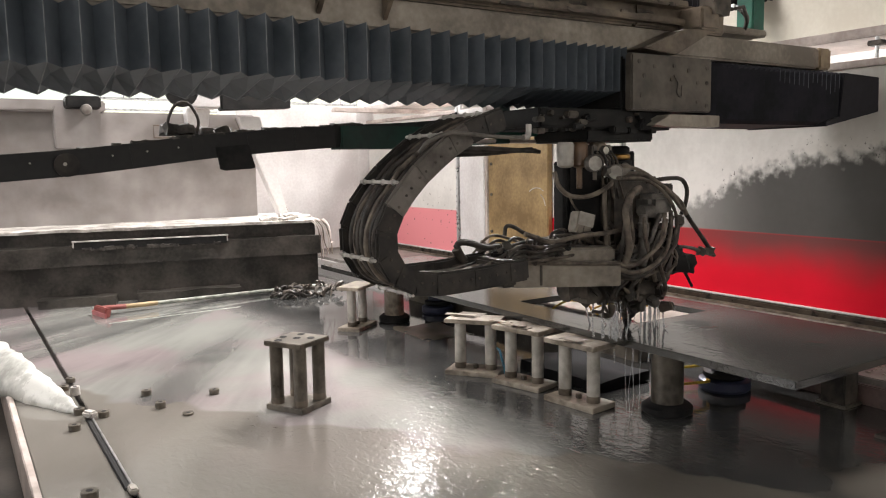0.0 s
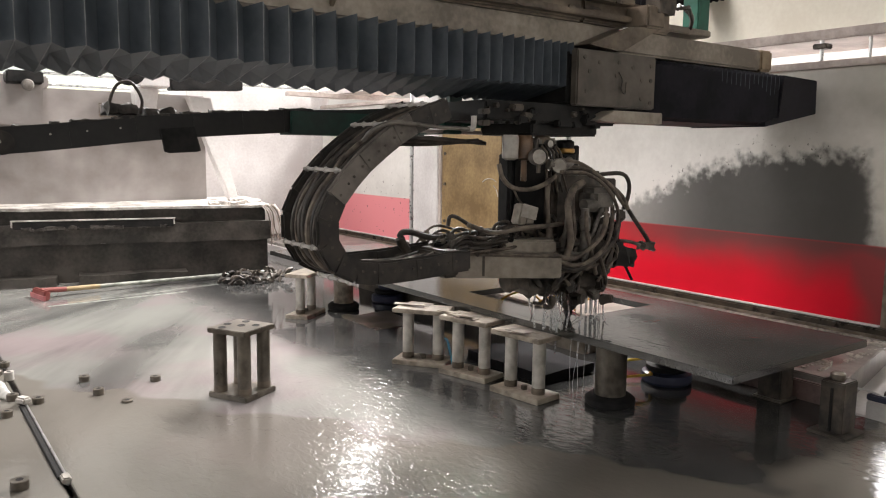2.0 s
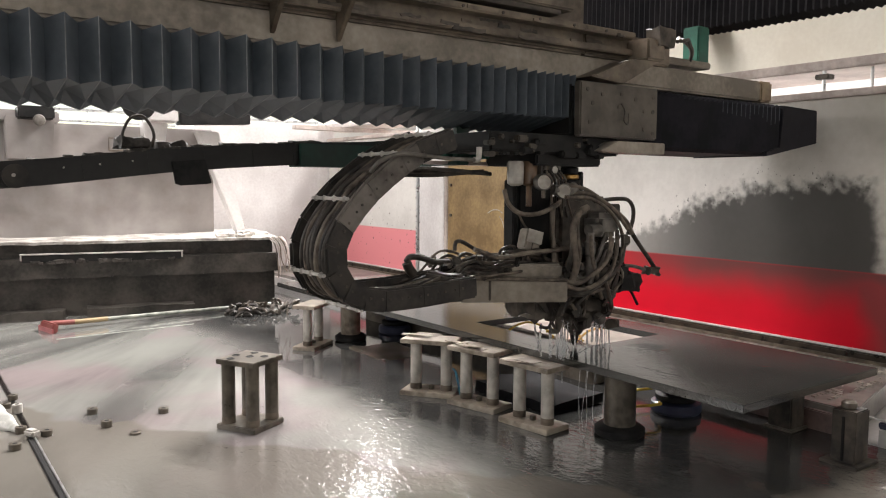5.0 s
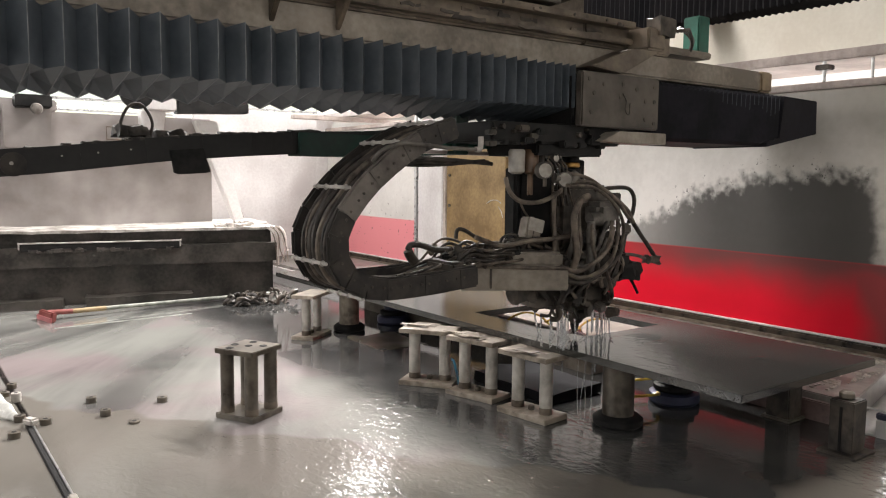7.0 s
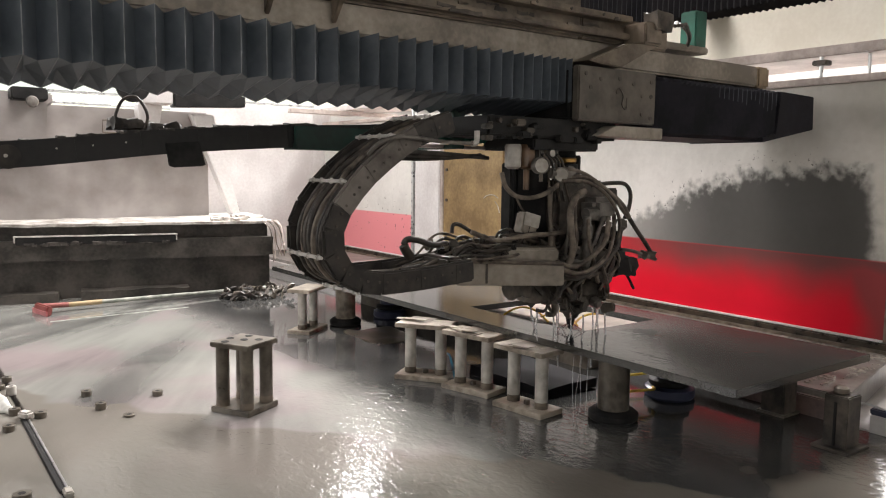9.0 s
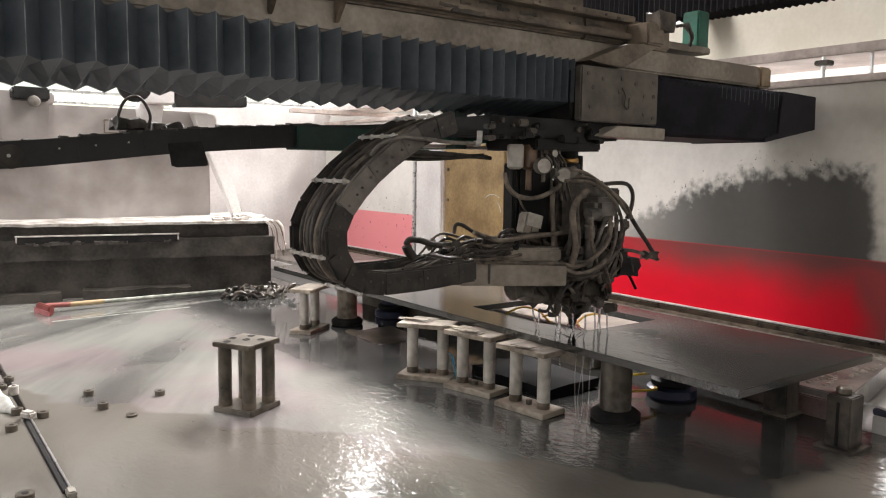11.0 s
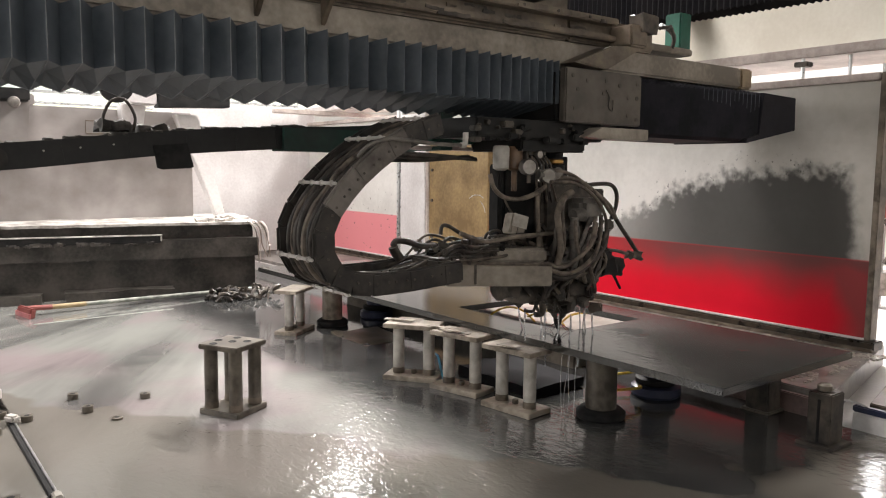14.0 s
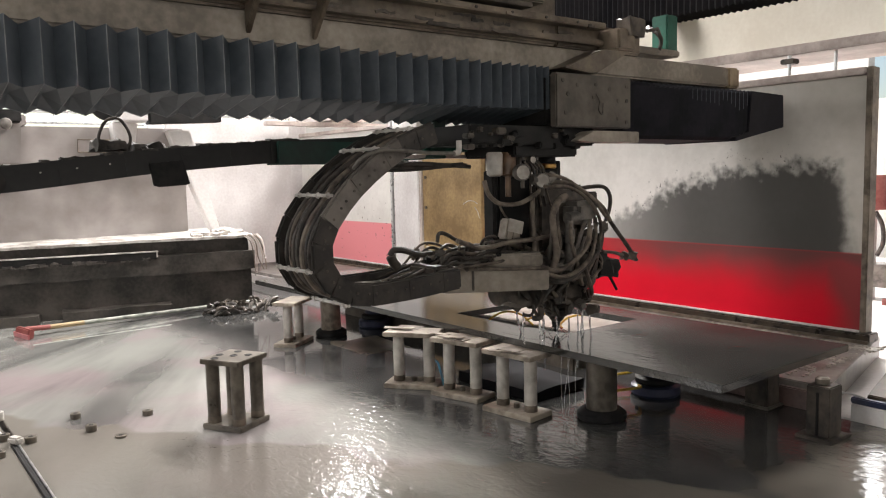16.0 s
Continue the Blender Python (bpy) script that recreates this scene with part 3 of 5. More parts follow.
holed_wall("wall_hall_back", "Y", 8.9, -4.1, 7.1, -1.5, 4.5, 1.15, 2.1)
holed_wall("wall_hall_side", "X", 6.9, 3.2, 8.9, 3.4, 7.8, 3.65, 4.18)
holed_wall("wall_hall_side_low", "X", 6.9, -4.0, 3.2, 1.9, 3.0, 1.25, 2.45)
holed_wall("wall_hall_near", "X", -4.1, -4.0, 8.9, 0.8, 4.8, 1.5, 3.1)
# rear opening is unseen, cut only for the added rear lamp
holed_wall("wall_hall_rear", "Y", -4.12, -4.0, 7.0, -3.3, -0.7, 2.0, 3.2)

# ---- gantry ----
GY = 1.45
gantry = thing("gantry", (1.2, 1.6, 0.8), "cream and black bridge gantry with folded bellows", "gantry")


def fold_mesh(rings):
    bm = bmesh.new()
    rows = [[bm.verts.new(p) for p in r] for r in rings]
    for a, b in zip(rows, rows[1:]):
        for k in range(len(a)):
            j = (k + 1) % len(a)
            bm.faces.new((a[k], a[j], b[j], b[k]))
    bm.faces.new(rows[0])
    bm.faces.new(rows[-1][::-1])
    return bm


def wide_bellows(x0, x1):
    """The long cover: upright ridges and valleys, folded back under the beam in a zigzag hem."""
    rings, x, i = [], x0, 0
    while x < x1:
        pitch = 0.0535 - 0.0305 * max(0.0, (x - 0.45) / 1.03) ** 2.2
        w = 0.0025 * noise.noise(Vector((x * 11, 3, 1)))
        v = 0.0025 * noise.noise(Vector((x * 13, 7, 5)))
        s = min(1.0, pitch / 0.050)
        if i % 2 == 0:
            sec = [(x, GY + 0.19, 0.966), (x, GY + 0.010, 0.972 + v), (x, GY, 0.973 + v), (x, GY + w * 0.5, 0.862), (x, GY + 0.13, 0.8375 + v * 0.7), (x, GY + 0.19 + w, 0.826 + v), (x, GY + 0.20, 0.90)]
        else:
            d, u = 0.037, x - 0.16 * pitch
            sec = [(x, GY + 0.19, 0.960), (x, GY + d + 0.010, 0.965), (x, GY + d, 0.964), (x, GY + d, 0.858), (u, GY + 0.135, 0.8385 + 0.020 * s), (u, GY + 0.178, 0.828 + 0.008 * s), (x, GY + 0.20, 0.90)]
        rings.append(sec)
        x += pitch * (0.5 + 0.03 * noise.noise(Vector((x * 31, 1, 9))))
        i += 1
    return rings


def narrow_bellows(x0, x1, pitch):
    """The short black cover beyond the carriage, with fine even folds."""
    rings, n = [], int((x1 - x0) / pitch * 2)
    for i in range(n + 1):
        x = x0 + (x1 - x0) * i / n
        d = 0.012 * (i % 2)
        low = 0.016 * max(0.0, (x - 2.2) / 0.3) ** 2 if x > 2.36 else 0.0
        rings.append([(x, p, q) for p, q in ((GY + 0.28, 0.95 - d), (GY + d + 0.010, 0.957 - d * 0.6), (GY + d, 0.948 - d * 0.6), (GY + d, 0.797 + low), (GY + 0.02 + d, 0.787 + low), (GY + 0.28, 0.787 + low))])
    return rings


rings = wide_bellows(-0.755, 1.496)
left_bellows = part("bellows", fold_mesh(rings), M_RUBBER, gantry, "dark grey folded rubber bellows", smooth=False)
for ring in rings[::2]:
    if 0.05 < ring[0][0] < 1.47:
        lines = bmesh.new()
        tube([ring[2], ring[3], ring[4], ring[5]], 0.0010, 5, 1, bm=lines)
        after = rings[min(rings.index(ring) + 1, len(rings) - 1)]
        before = rings[rings.index(ring) - 1]
        tube([before[5], ring[5], after[5]], 0.0012, 5, 1, bm=lines)
        # pale lines end at x 0.75: the light's fall-off, put into the colour
        part("ridge_line", lines, M_RIDGE_LINE if ring[0][0] < 0.75 else M_RUBBER, left_bellows)
rings = narrow_bellows(1.784, 2.50, 0.024)
right_bellows = part("bellows", fold_mesh(rings), M_RUBBER_OLD, gantry, "black folded rubber bellows", smooth=False)
# lighter strips on the upper ridges stand in for glints
for ring in rings[::2]:
    if ring[0][0] > 2.12:
        p, q = Vector(ring[2]), Vector(ring[3])
        part("ridge_line", tube([p, p.lerp(q, 0.2 + 0.35 * abs(noise.noise(p * 40)))], 0.0008, 5), M_RUBBER, right_bellows)
part("end_cover", prism([(2.46, 0.955), (2.668, 0.950), (2.674, 0.836), (2.366, 0.783), (2.366, 0.797), (2.44, 0.815)], "Y", GY - 0.004, GY + 0.285, 0.002), M_RUBBER_OLD, gantry, "smooth black cover over the beam's end")
# bridge beam over the bellows, with ledges
part("beam", box((-0.9, GY + 0.03, 1.034), (1.540, GY + 0.34, 1.36), 0.006), M_CREAM, gantry, "dirty cream painted bridge beam")
part("lower_beam", box((-0.9, GY + 0.035, 0.967), (2.38, GY + 0.33, 1.033), 0.006), M_CREAM_BEAM, gantry, "cream box beam over the bellows")
part("beam_nose", box((2.381, GY + 0.033, 0.966), (2.445, GY + 0.332, 1.034), 0.006), M_CREAM_NOSE, gantry, "worn brown end of the box beam")
part("beam_step", box((1.541, GY + 0.03, 1.034), (1.90, GY + 0.25, 1.105), 0.005), M_CREAM, gantry)
part("rail", box((-0.9, GY + 0.005, 1.045), (1.72, GY + 0.034, 1.062), 0.003), M_CREAM, gantry)
part("rail", box((-0.9, GY - 0.01, 1.088), (1.70, GY + 0.03, 1.105), 0.003), M_CREAM, gantry)
part("rail", box((-0.9, GY - 0.02, 1.128), (1.45, GY + 0.03, 1.20), 0.004), M_CREAM, gantry)
part("cover_strip", box((0.60, GY - 0.024, 1.112), (1.40, GY + 0.03, 1.124), 0.002), M_GRIME, gantry)
for k in range(9):
    part("rail_screw", lathe((0.62 + 0.12 * k, GY - 0.0125, 1.096), [(0.004, 0), (0.004, 0.004)], 8, "Y"), M_GRIME, gantry)
for x in (0.642, 0.792):
    part("gusset", prism([(GY + 0.03, 0.985), (GY + 0.03, 1.13), (GY - 0.10, 1.13)], "X", x, x + 0.012, 0.002), M_CREAM, gantry)
scuff = random.Random(53)
for k in range(26):
    x, w = scuff.uniform(0.35, 1.66), scuff.uniform(0.01, 0.05)
    row = scuff.choice(((GY + 0.0045, 1.046, 1.061), (GY - 0.0105, 1.089, 1.104), (GY + 0.0295, 1.064, 1.086)))
    z = scuff.uniform(row[1], row[2])
    part("grime_patch", crumpled((x - w, row[0] - 0.0015, z - 0.004), (x + w, row[0] + 0.004, z + 0.003), 3, 0.0045, 70), scuff.choice((M_GRIME, M_FRAME, M_GRIME)), gantry)
# outrigger bracket
BR = [(1.496, 1.410, 0.967), (1.622, 1.410, 0.957), (1.779, 1.410, 1.034), (1.646, 1.410, 1.024)]
part("bracket", prism([(p[0], p[2]) for p in BR], "Y", GY - 0.04, GY + 0.03, 0.003), M_CREAM, gantry)
CAP = (1.704, 1.400, 1.028), (1.778, 1.400, 1.088)
part("bracket_cap", box((CAP[0][0], GY - 0.05, CAP[0][2]), (CAP[1][0], GY + 0.03, CAP[1][2]), 0.006), M_CREAM, gantry)
part("clamp_block", crumpled((1.74, GY - 0.055, 1.070), (1.81, GY - 0.01, 1.120), 3, 0.008, 30), M_GRIME, gantry)
FT = (1.898, 1.500, 1.060), (2.127, 1.500, 1.049)
part("bracket_foot", box((FT[0][0], GY + 0.05, FT[1][2] + 0.001), (FT[1][0], GY + 0.16, FT[1][2] + 0.022), 0.004), M_CREAM_BEAM, gantry)
part("post", box((2.085, GY + 0.07, 1.060), (2.142, GY + 0.13, 1.185), 0.004), M_GREEN, gantry, "green painted steel post")
for k in range(4):
    part("cable", tube([(1.90, GY - 0.03 + k * 0.012, 1.105), (1.95, GY + k * 0.012, 1.10 + 0.008 * k), (2.0, GY + 0.03, 1.085 + 0.004 * k), (2.03, GY + 0.06, 1.062)], 0.006, 7), M_HOSE_DARK, gantry)

# ---- carriage on the gantry ----
carriage = thing("carriage", (1.65, 1.5, 0.85), "cream bolted carriage plate under the bellows beam", "carriage")
part("saddle", box((1.474, GY + 0.004, 0.816), (1.784, GY + 0.29, 0.95), 0.006), M_BLACK, carriage)
plate = part("plate", box((1.474, GY - 0.03, 0.812), (1.782, GY - 0.005, 0.955), 0.004), M_CARRIAGE, carriage, "grimy brown bolted plate")
for x, z in ((1.52, 0.935), (1.58, 0.925), (1.66, 0.93), (1.72, 0.92), (1.80, 0.93), (1.53, 0.85), (1.76, 0.89), (1.80, 0.89), (1.76, 0.84), (1.80, 0.83), (1.54, 0.90), (1.65, 0.895)):
    part("bolt_hole", lathe((1.474 + (x - 1.492) * 0.93, GY - 0.0315, z), [(0.006, 0.0), (0.006, 0.004)], 10, "Y"), M_GRIME, plate)
part("cable_scrap", tube([(1.627, GY - 0.033, 0.905), (1.640, GY - 0.034, 0.885), (1.636, GY - 0.035, 0.86), (1.652, GY - 0.035, 0.85), (1.657, GY - 0.033, 0.88)], 0.0016, 6), M_GRIME, carriage)
part("shelf", prism([(1.535, 0.775), (1.60, 0.803), (1.793, 0.803), (1.793, 0.772), (1.60, 0.772)], "Y", GY - 0.05, GY + 0.02, 0.002), M_CREAM_BEAM, carriage, "cream folded sheet metal shelf")
part("under_plate", box((1.20, GY + 0.0, 0.765), (1.66, GY + 0.26, 0.815), 0.005), M_BLACK, carriage)
part("under_block", box((1.36, GY + 0.01, 0.735), (1.60, GY + 0.22, 0.766), 0.005), M_BLACK, carriage)
clutter = random.Random(41)
for k in range(26):
    x, z, w = clutter.uniform(1.18, 1.58), clutter.uniform(0.758, 0.806), clutter.uniform(0.006, 0.02)
    if k % 3:
        part("fitting", box((x - w, GY - 0.012 - w * 0.5, z - w * 0.5), (x + w, GY + 0.004, z + w * 0.5), w * 0.2), clutter.choice((M_GRIME, M_BLACK, M_BLACK)), carriage)
    else:
        part("bolt", lathe((x, GY - 0.012, z), [(w * 0.35, 0.0), (w * 0.45, 0.002), (w * 0.45, 0.014)], 8, "Y"), M_GRIME, carriage)
part("green_bracket", box((1.13, GY + 0.20, 0.755), (1.37, GY + 0.29, 0.80), 0.004), M_GREEN, carriage, "dark green chain bracket")
part("pale_strip", box((1.02, GY + 0.21, 0.738), (1.42, GY + 0.27, 0.747), 0.002), M_FRAME_PALE, carriage)
for k in range(3):
    part("cable", tube([(1.0, GY + 0.15 + 0.02 * k, 0.725 - 0.008 * k), (1.15, GY + 0.14 + 0.02 * k, 0.722 - 0.007 * k), (1.30, GY + 0.12 + 0.015 * k, 0.712 + 0.004 * k)], 0.0055, 7), M_HOSE_DARK, carriage)

part("air_pipe", tube([(0.837, 1.400, 0.710), (0.845, 1.375, 0.732), (0.888, 1.370, 0.748), (0.939, 1.370, 0.747), (1.036, 1.400, 0.743), (1.146, 1.440, 0.743)], 0.0046, 10), M_GRIME_LIGHT, carriage, "grey air pipe")
part("pipe_elbow", tube([(1.143, 1.440, 0.743), (1.155, 1.440, 0.745), (1.158, 1.440, 0.758), (1.158, 1.440, 0.774)], 0.007, 10, 4), M_PALEHOSE, carriage)

# ---- energy chain loop, in links between two side bands ----
chain = thing("energy_chain_loop", (0.9, 1.5, 0.5), "dusty black plastic energy chain loop filled with hoses", "cable chain")
LOOP = [(1.045, 0.788), (0.957, 0.756), (0.892, 0.716), (0.823, 0.662), (0.776, 0.608), (0.752, 0.572), (0.748, 0.535), (0.753, 0.495), (0.783, 0.458), (0.845, 0.438), (0.93, 0.437), (1.0, 0.440), (1.06, 0.445), (1.11, 0.448)]


def loop_points(count):
    p = spline([(x, 0, z) for x, z in LOOP], 12)
    far = [0.0]
    for a, b in zip(p, p[1:]):
        far.append(far[-1] + (b - a).length)
    out = []
    for k in range(count + 1):
        s, i = far[-1] * k / count, 0
        while i < len(p) - 2 and far[i + 1] < s:
            i += 1
        out.append(p[i].lerp(p[i + 1], (s - far[i]) / (far[i + 1] - far[i])))
    return out


pts = loop_points(17)
for y0, y1 in ((1.385, 1.398), (1.552, 1.565)):
    for i in range(17):
        a, b = pts[i], pts[i + 1]
        d = b - a
        m = Matrix.Translation(((a + b) / 2)) @ Matrix.Rotation(math.atan2(-d.z, d.x), 4, "Y")
        w, h, inset = d.length * 0.60, 0.0255, 0.0015 * (i % 2)
        bm = box((-w, y0 + inset, -h), (w, y1 - inset, h), 0.006, m)
        grey = y0 < 1.5 and (a + b).x / 2 < 0.95 and (a + b).z / 2 > 0.585
        link = part("link", bm, M_CHAIN_GREY if grey else M_CHAIN, chain, "greyed dusty chain link" if grey else "")
        for s in (-0.5, 0.5):
            c = m @ Vector((s * w, 0, 0.002))
            part("rivet", lathe((c.x, y0 - 0.001, c.z), [(0.003, 0), (0.003, 0.004)], 8, "Y"), M_GRIME, link)
for i in (0, 2, 5, 8, 10):
    a, d = pts[i + 1], (pts[i + 2] - pts[i]).normalized()
    nrm = Vector((-d.z, 0, d.x))
    c = a - nrm * 0.027
    m = Matrix.Translation(c) @ Matrix.Rotation(math.atan2(-d.z, d.x), 4, "Y")
    crossbar = part("crossbar", box((-0.0036, 1.392, -0.003), (0.0036, 1.558, 0.003), 0.0015, m), M_PALEHOSE, chain, "pale crossbar")
    for yy in (1.41, 1.455, 1.50, 1.54):
        part("knob", box((-0.006, yy - 0.003, -0.0055), (0.006, yy + 0.003, 0.0055), 0.002, m), M_PALEHOSE, crossbar)
for k in range(13):
    yy, off, r = 1.407 + 0.0113 * k, (0.004, 0.012, 0.0, 0.009, 0.015)[k % 5], (0.0068, 0.0045, 0.006, 0.0052)[k % 4]
    run = []
    for i in range(0, 18):
        d = (pts[min(i + 1, 17)] - pts[max(i - 1, 0)]).normalized()
        out = Vector((d.z, 0, -d.x))
        wob = 0.006 * noise.noise(Vector((i * 0.5, k * 7.3, 0)))
        run.append(pts[i] - out * (off * 0.8 + wob) * -1 + Vector((0, yy + wob, 0)))
    part("hose", tube(run, r, 8, 3), (M_HOSE, M_HOSE_DARK, M_GRIME_LIGHT, M_HOSE_DARK, M_HOSE)[k % 5], chain)

# ---- cutting head ----
head = thing("cutting_head", (1.64, 1.58, 0.21), "grimy waterjet cutting head wrapped in grey hoses", "cutting head")


def hp(px, material, r, name="hose", **kw):
    return part(name, tube(px, r, 8, 6, **kw), material, head)


part("column", box((1.372, 1.54, 0.40), (1.50, 1.585, 0.735), 0.006), M_BLACK, head, "black grimy lifting column")
part("column_rail", box((1.345, 1.53, 0.45), (1.357, 1.57, 0.70), 0.003), M_BLACK, head)
part("slide", box((1.485, 1.50, 0.42), (1.68, 1.58, 0.655), 0.012), M_GRIME, head)
for x, z0, z1, mm in ((1.325, 0.690, 0.742, M_POST), (1.372, 0.690, 0.742, M_BRONZE), (1.435, 0.695, 0.742, M_CREAM)):
    part("filter_cup", lathe((x, 1.50, 0), [(0.012, z0 - 0.006), (0.021, z0), (0.022, z1), (0.018, z1 + 0.006)], 20), mm, head, "small filter cup")
part("filter_drain", drum((1.372, 1.50), 0.008, 0.63, 0.69, 0.001, 12), M_BRONZE, head)
for c, r, turn in (((1.368, 1.440, 0.694), 0.021, 20), ((1.440, 1.440, 0.671), 0.020, 40), ((1.432, 1.47, 0.727), 0.011, 10)):
    gm = Matrix.Translation(c) @ Matrix.Rotation(radians(-turn), 4, "Z")
    gauge = part("gauge", lathe((0, 0, 0), [(r * 0.8, 0.026), (r, 0.02), (r, -0.006), (r * 0.93, -0.008), (r * 0.90, -0.004), (r * 0.2, -0.004)][::-1], 24, "Y", m=gm), M_GRIME_LIGHT, head, "dusty round pressure gauge")
    part("dial", lathe((0, 0, 0), [(r * 0.86, -0.0045), (r * 0.86, -0.0038)], 24, "Y", m=gm), M_POST, gauge, "pale dusty dial")
    part("stem", lathe((0, 0, 0), [(r * 0.25, -r - 0.02), (r * 0.25, -r * 0.9)], 10, "Z", m=gm), M_GRIME, gauge)
part("air_block", box((1.405, 1.485, 0.700), (1.475, 1.53, 0.742), 0.004), M_GRIME_LIGHT, head, "grimy pneumatic valve block")
for k in range(5):
    part("air_port", lathe((1.412 + 0.0125 * k, 1.4835, 0.722), [(0.0035, -0.006), (0.005, -0.005), (0.005, 0.0)], 10, "Y"), M_BLACK, head)
    hp([(1.412 + 0.0125 * k, 1.478, 0.722), (1.418 + 0.013 * k, 1.465, 0.700), (1.43 + 0.014 * k, 1.475, 0.655), (1.45 + 0.018 * k, 1.49, 0.60)], (M_HOSE, M_HOSE_DARK)[k % 2], 0.0032, wobble=0.15)
part("valve", tube([(1.42, 1.46, 0.675), (1.46, 1.45, 0.670), (1.49, 1.45, 0.683)], 0.014, 12, 5), M_GRIME_LIGHT, head)
part("motor", lathe((1.575, 1.56, 0), [(0.03, 0.60), (0.034, 0.61), (0.034, 0.70), (0.028, 0.702), (0.028, 0.735), (0.02, 0.74)], 20), M_BLACK, head)
part("brass_ring", lathe((1.565, 1.545, 0), [(0.022, 0.703), (0.026, 0.706), (0.026, 0.715), (0.022, 0.718)], 20), M_BRASS, head, "brass ring")
part("plug", lathe((1.635, 1.58, 0), [(0.012, 0.655), (0.014, 0.66), (0.014, 0.722), (0.011, 0.726)], 14), M_BLACK, head)
part("bright_tube", drum((1.63, 1.60), 0.009, 0.722, 0.775, 0.001, 12), M_STEEL, head, "bright steel tube")
jb = pose(1.360, 1.48, 0.543, 0, 14, 0)
junction = part("junction_box", box((-0.026, -0.016, -0.027), (0.026, 0.02, 0.027), 0.004, jb), M_CREAM_BEAM, head, "small cream junction box")
part("box_lid", box((-0.0265, -0.019, -0.006), (0.0265, -0.0162, 0.0275), 0.001, jb), M_POST, junction)
part("box_seam", box((-0.004, -0.0168, -0.0265), (-0.002, -0.0158, 0.0265), 0.0003, jb), M_GRIME, junction)
TB = pose(1.18, 1.52, 0, 0, 0, -32)
part("tray_box", box((-0.015, 0, 0.389), (0.262, 0.09, 0.449), 0.003, TB), M_CREAM_BEAM, head, "cream sheet metal cable box")
part("tray_lid", box((0.035, 0.012, 0.4495), (0.25, 0.08, 0.485), 0.006, TB), M_CREAM_BEAM, head)
part("tray_clip", box((0.06, -0.004, 0.395), (0.066, 0.004, 0.455), 0.001, TB), M_GRIME, head)
part("tray_pipe", tube([TB @ Vector((-0.02, -0.004, 0.452)), TB @ Vector((0.10, -0.006, 0.450)), TB @ Vector((0.26, 0.0, 0.446))], 0.005, 8), M_HOSE, head)
part("bracket", box((1.07, 1.43, 0.41), (1.115, 1.54, 0.475), 0.006), M_GRIME, head)
part("valve_body", box((1.575, 1.44, 0.545), (1.665, 1.51, 0.610), 0.014), M_GRIME_LIGHT, head, "grey dusty valve body")
part("valve_cap", lathe((1.545, 1.45, 0.565), [(0.016, 0), (0.018, 0.004), (0.018, 0.04), (0.014, 0.044)], 14, "X"), M_GRIME_LIGHT, head)
part("sensor_box", box((1.70, 1.54, 0.565), (1.775, 1.62, 0.632), 0.004), M_GRIME, head)
part("dark_joint", lathe((1.66, 1.52, 0), [(0.03, 0.36), (0.055, 0.37), (0.06, 0.44), (0.045, 0.50), (0.03, 0.52)], 16), M_GRIME, head)
part("elbow_joint", box((1.70, 1.48, 0.395), (1.765, 1.55, 0.475), 0.018), M_BLACK, head)
part("elbow_joint", box((1.72, 1.50, 0.44), (1.752, 1.55, 0.52), 0.012), M_BLACK, head)
part("lower_housing", lathe((1.62, 1.56, 0), [(0.03, 0.302), (0.05, 0.304), (0.066, 0.307), (0.076, 0.311), (0.082, 0.317), (0.08, 0.326), (0.088, 0.335), (0.08, 0.35), (0.066, 0.37), (0.07, 0.385), (0.055, 0.41), (0.05, 0.43)], 40), M_GRIME, head, "wet grimy nozzle housing")
for q in [o for o in head.children if o.name.split(".")[0] in ("lower_housing", "dark_joint")]:
    for v in q.data.vertices:
        v.co += noise.noise_vector((v.co + Vector((3, 1, 2))) * 55) * 0.016
part("collar", lathe((1.635, 1.58, 0), [(0.013, 0.248), (0.02, 0.254), (0.024, 0.262), (0.034, 0.268), (0.036, 0.284), (0.028, 0.29), (0.030, 0.312)], 18), M_GRIME, head)
part("nozzle", lathe((1.642, 1.59, 0), [(0.0025, 0.2135), (0.005, 0.215), (0.012, 0.235), (0.015, 0.26)], 14), M_BLACK, head, "dark focusing nozzle")
rnd = random.Random(4)
for k in range(22):
    a = rnd.uniform(0, 6.28)
    r = rnd.uniform(0.03, 0.10)
    c = Vector((1.62 + r * math.cos(a), 1.56 + r * math.sin(a), 0.345 + rnd.uniform(-0.03, 0.07)))
    s = rnd.uniform(0.010, 0.026)
    turn = Matrix.Translation(c) @ Euler((rnd.uniform(-0.5, 0.5), rnd.uniform(-0.5, 0.5), a)).to_matrix().to_4x4()
    part("casting", box((-s, -s * 0.8, -s), (s, s * 0.8, s * 0.8), s * 0.25, turn), rnd.choice((M_GRIME, M_GRIME, M_BLACK, M_GRIME_LIGHT)), head)
for k in range(14):
    a = 2 * math.pi * k / 14 + rnd.uniform(-0.15, 0.15)
    r = rnd.uniform(0.07, 0.13)
    c = Vector((1.62 + r * math.cos(a), 1.56 + r * math.sin(a), 0.303 + rnd.uniform(-0.012, 0.018)))
    m = Matrix.Translation(c) @ Matrix.Rotation(a, 4, "Z") @ Matrix.Rotation(rnd.uniform(-0.7, 0.2), 4, "Y")
    part("skirt_lug", box((-0.018, -0.006, -0.012), (0.02, 0.007, 0.012), 0.003, m), M_GRIME, head)
part("foot_block", crumpled((1.315, 1.47, 0.352), (1.375, 1.52, 0.394), 4, 0.010, 40), M_GRIME, head)
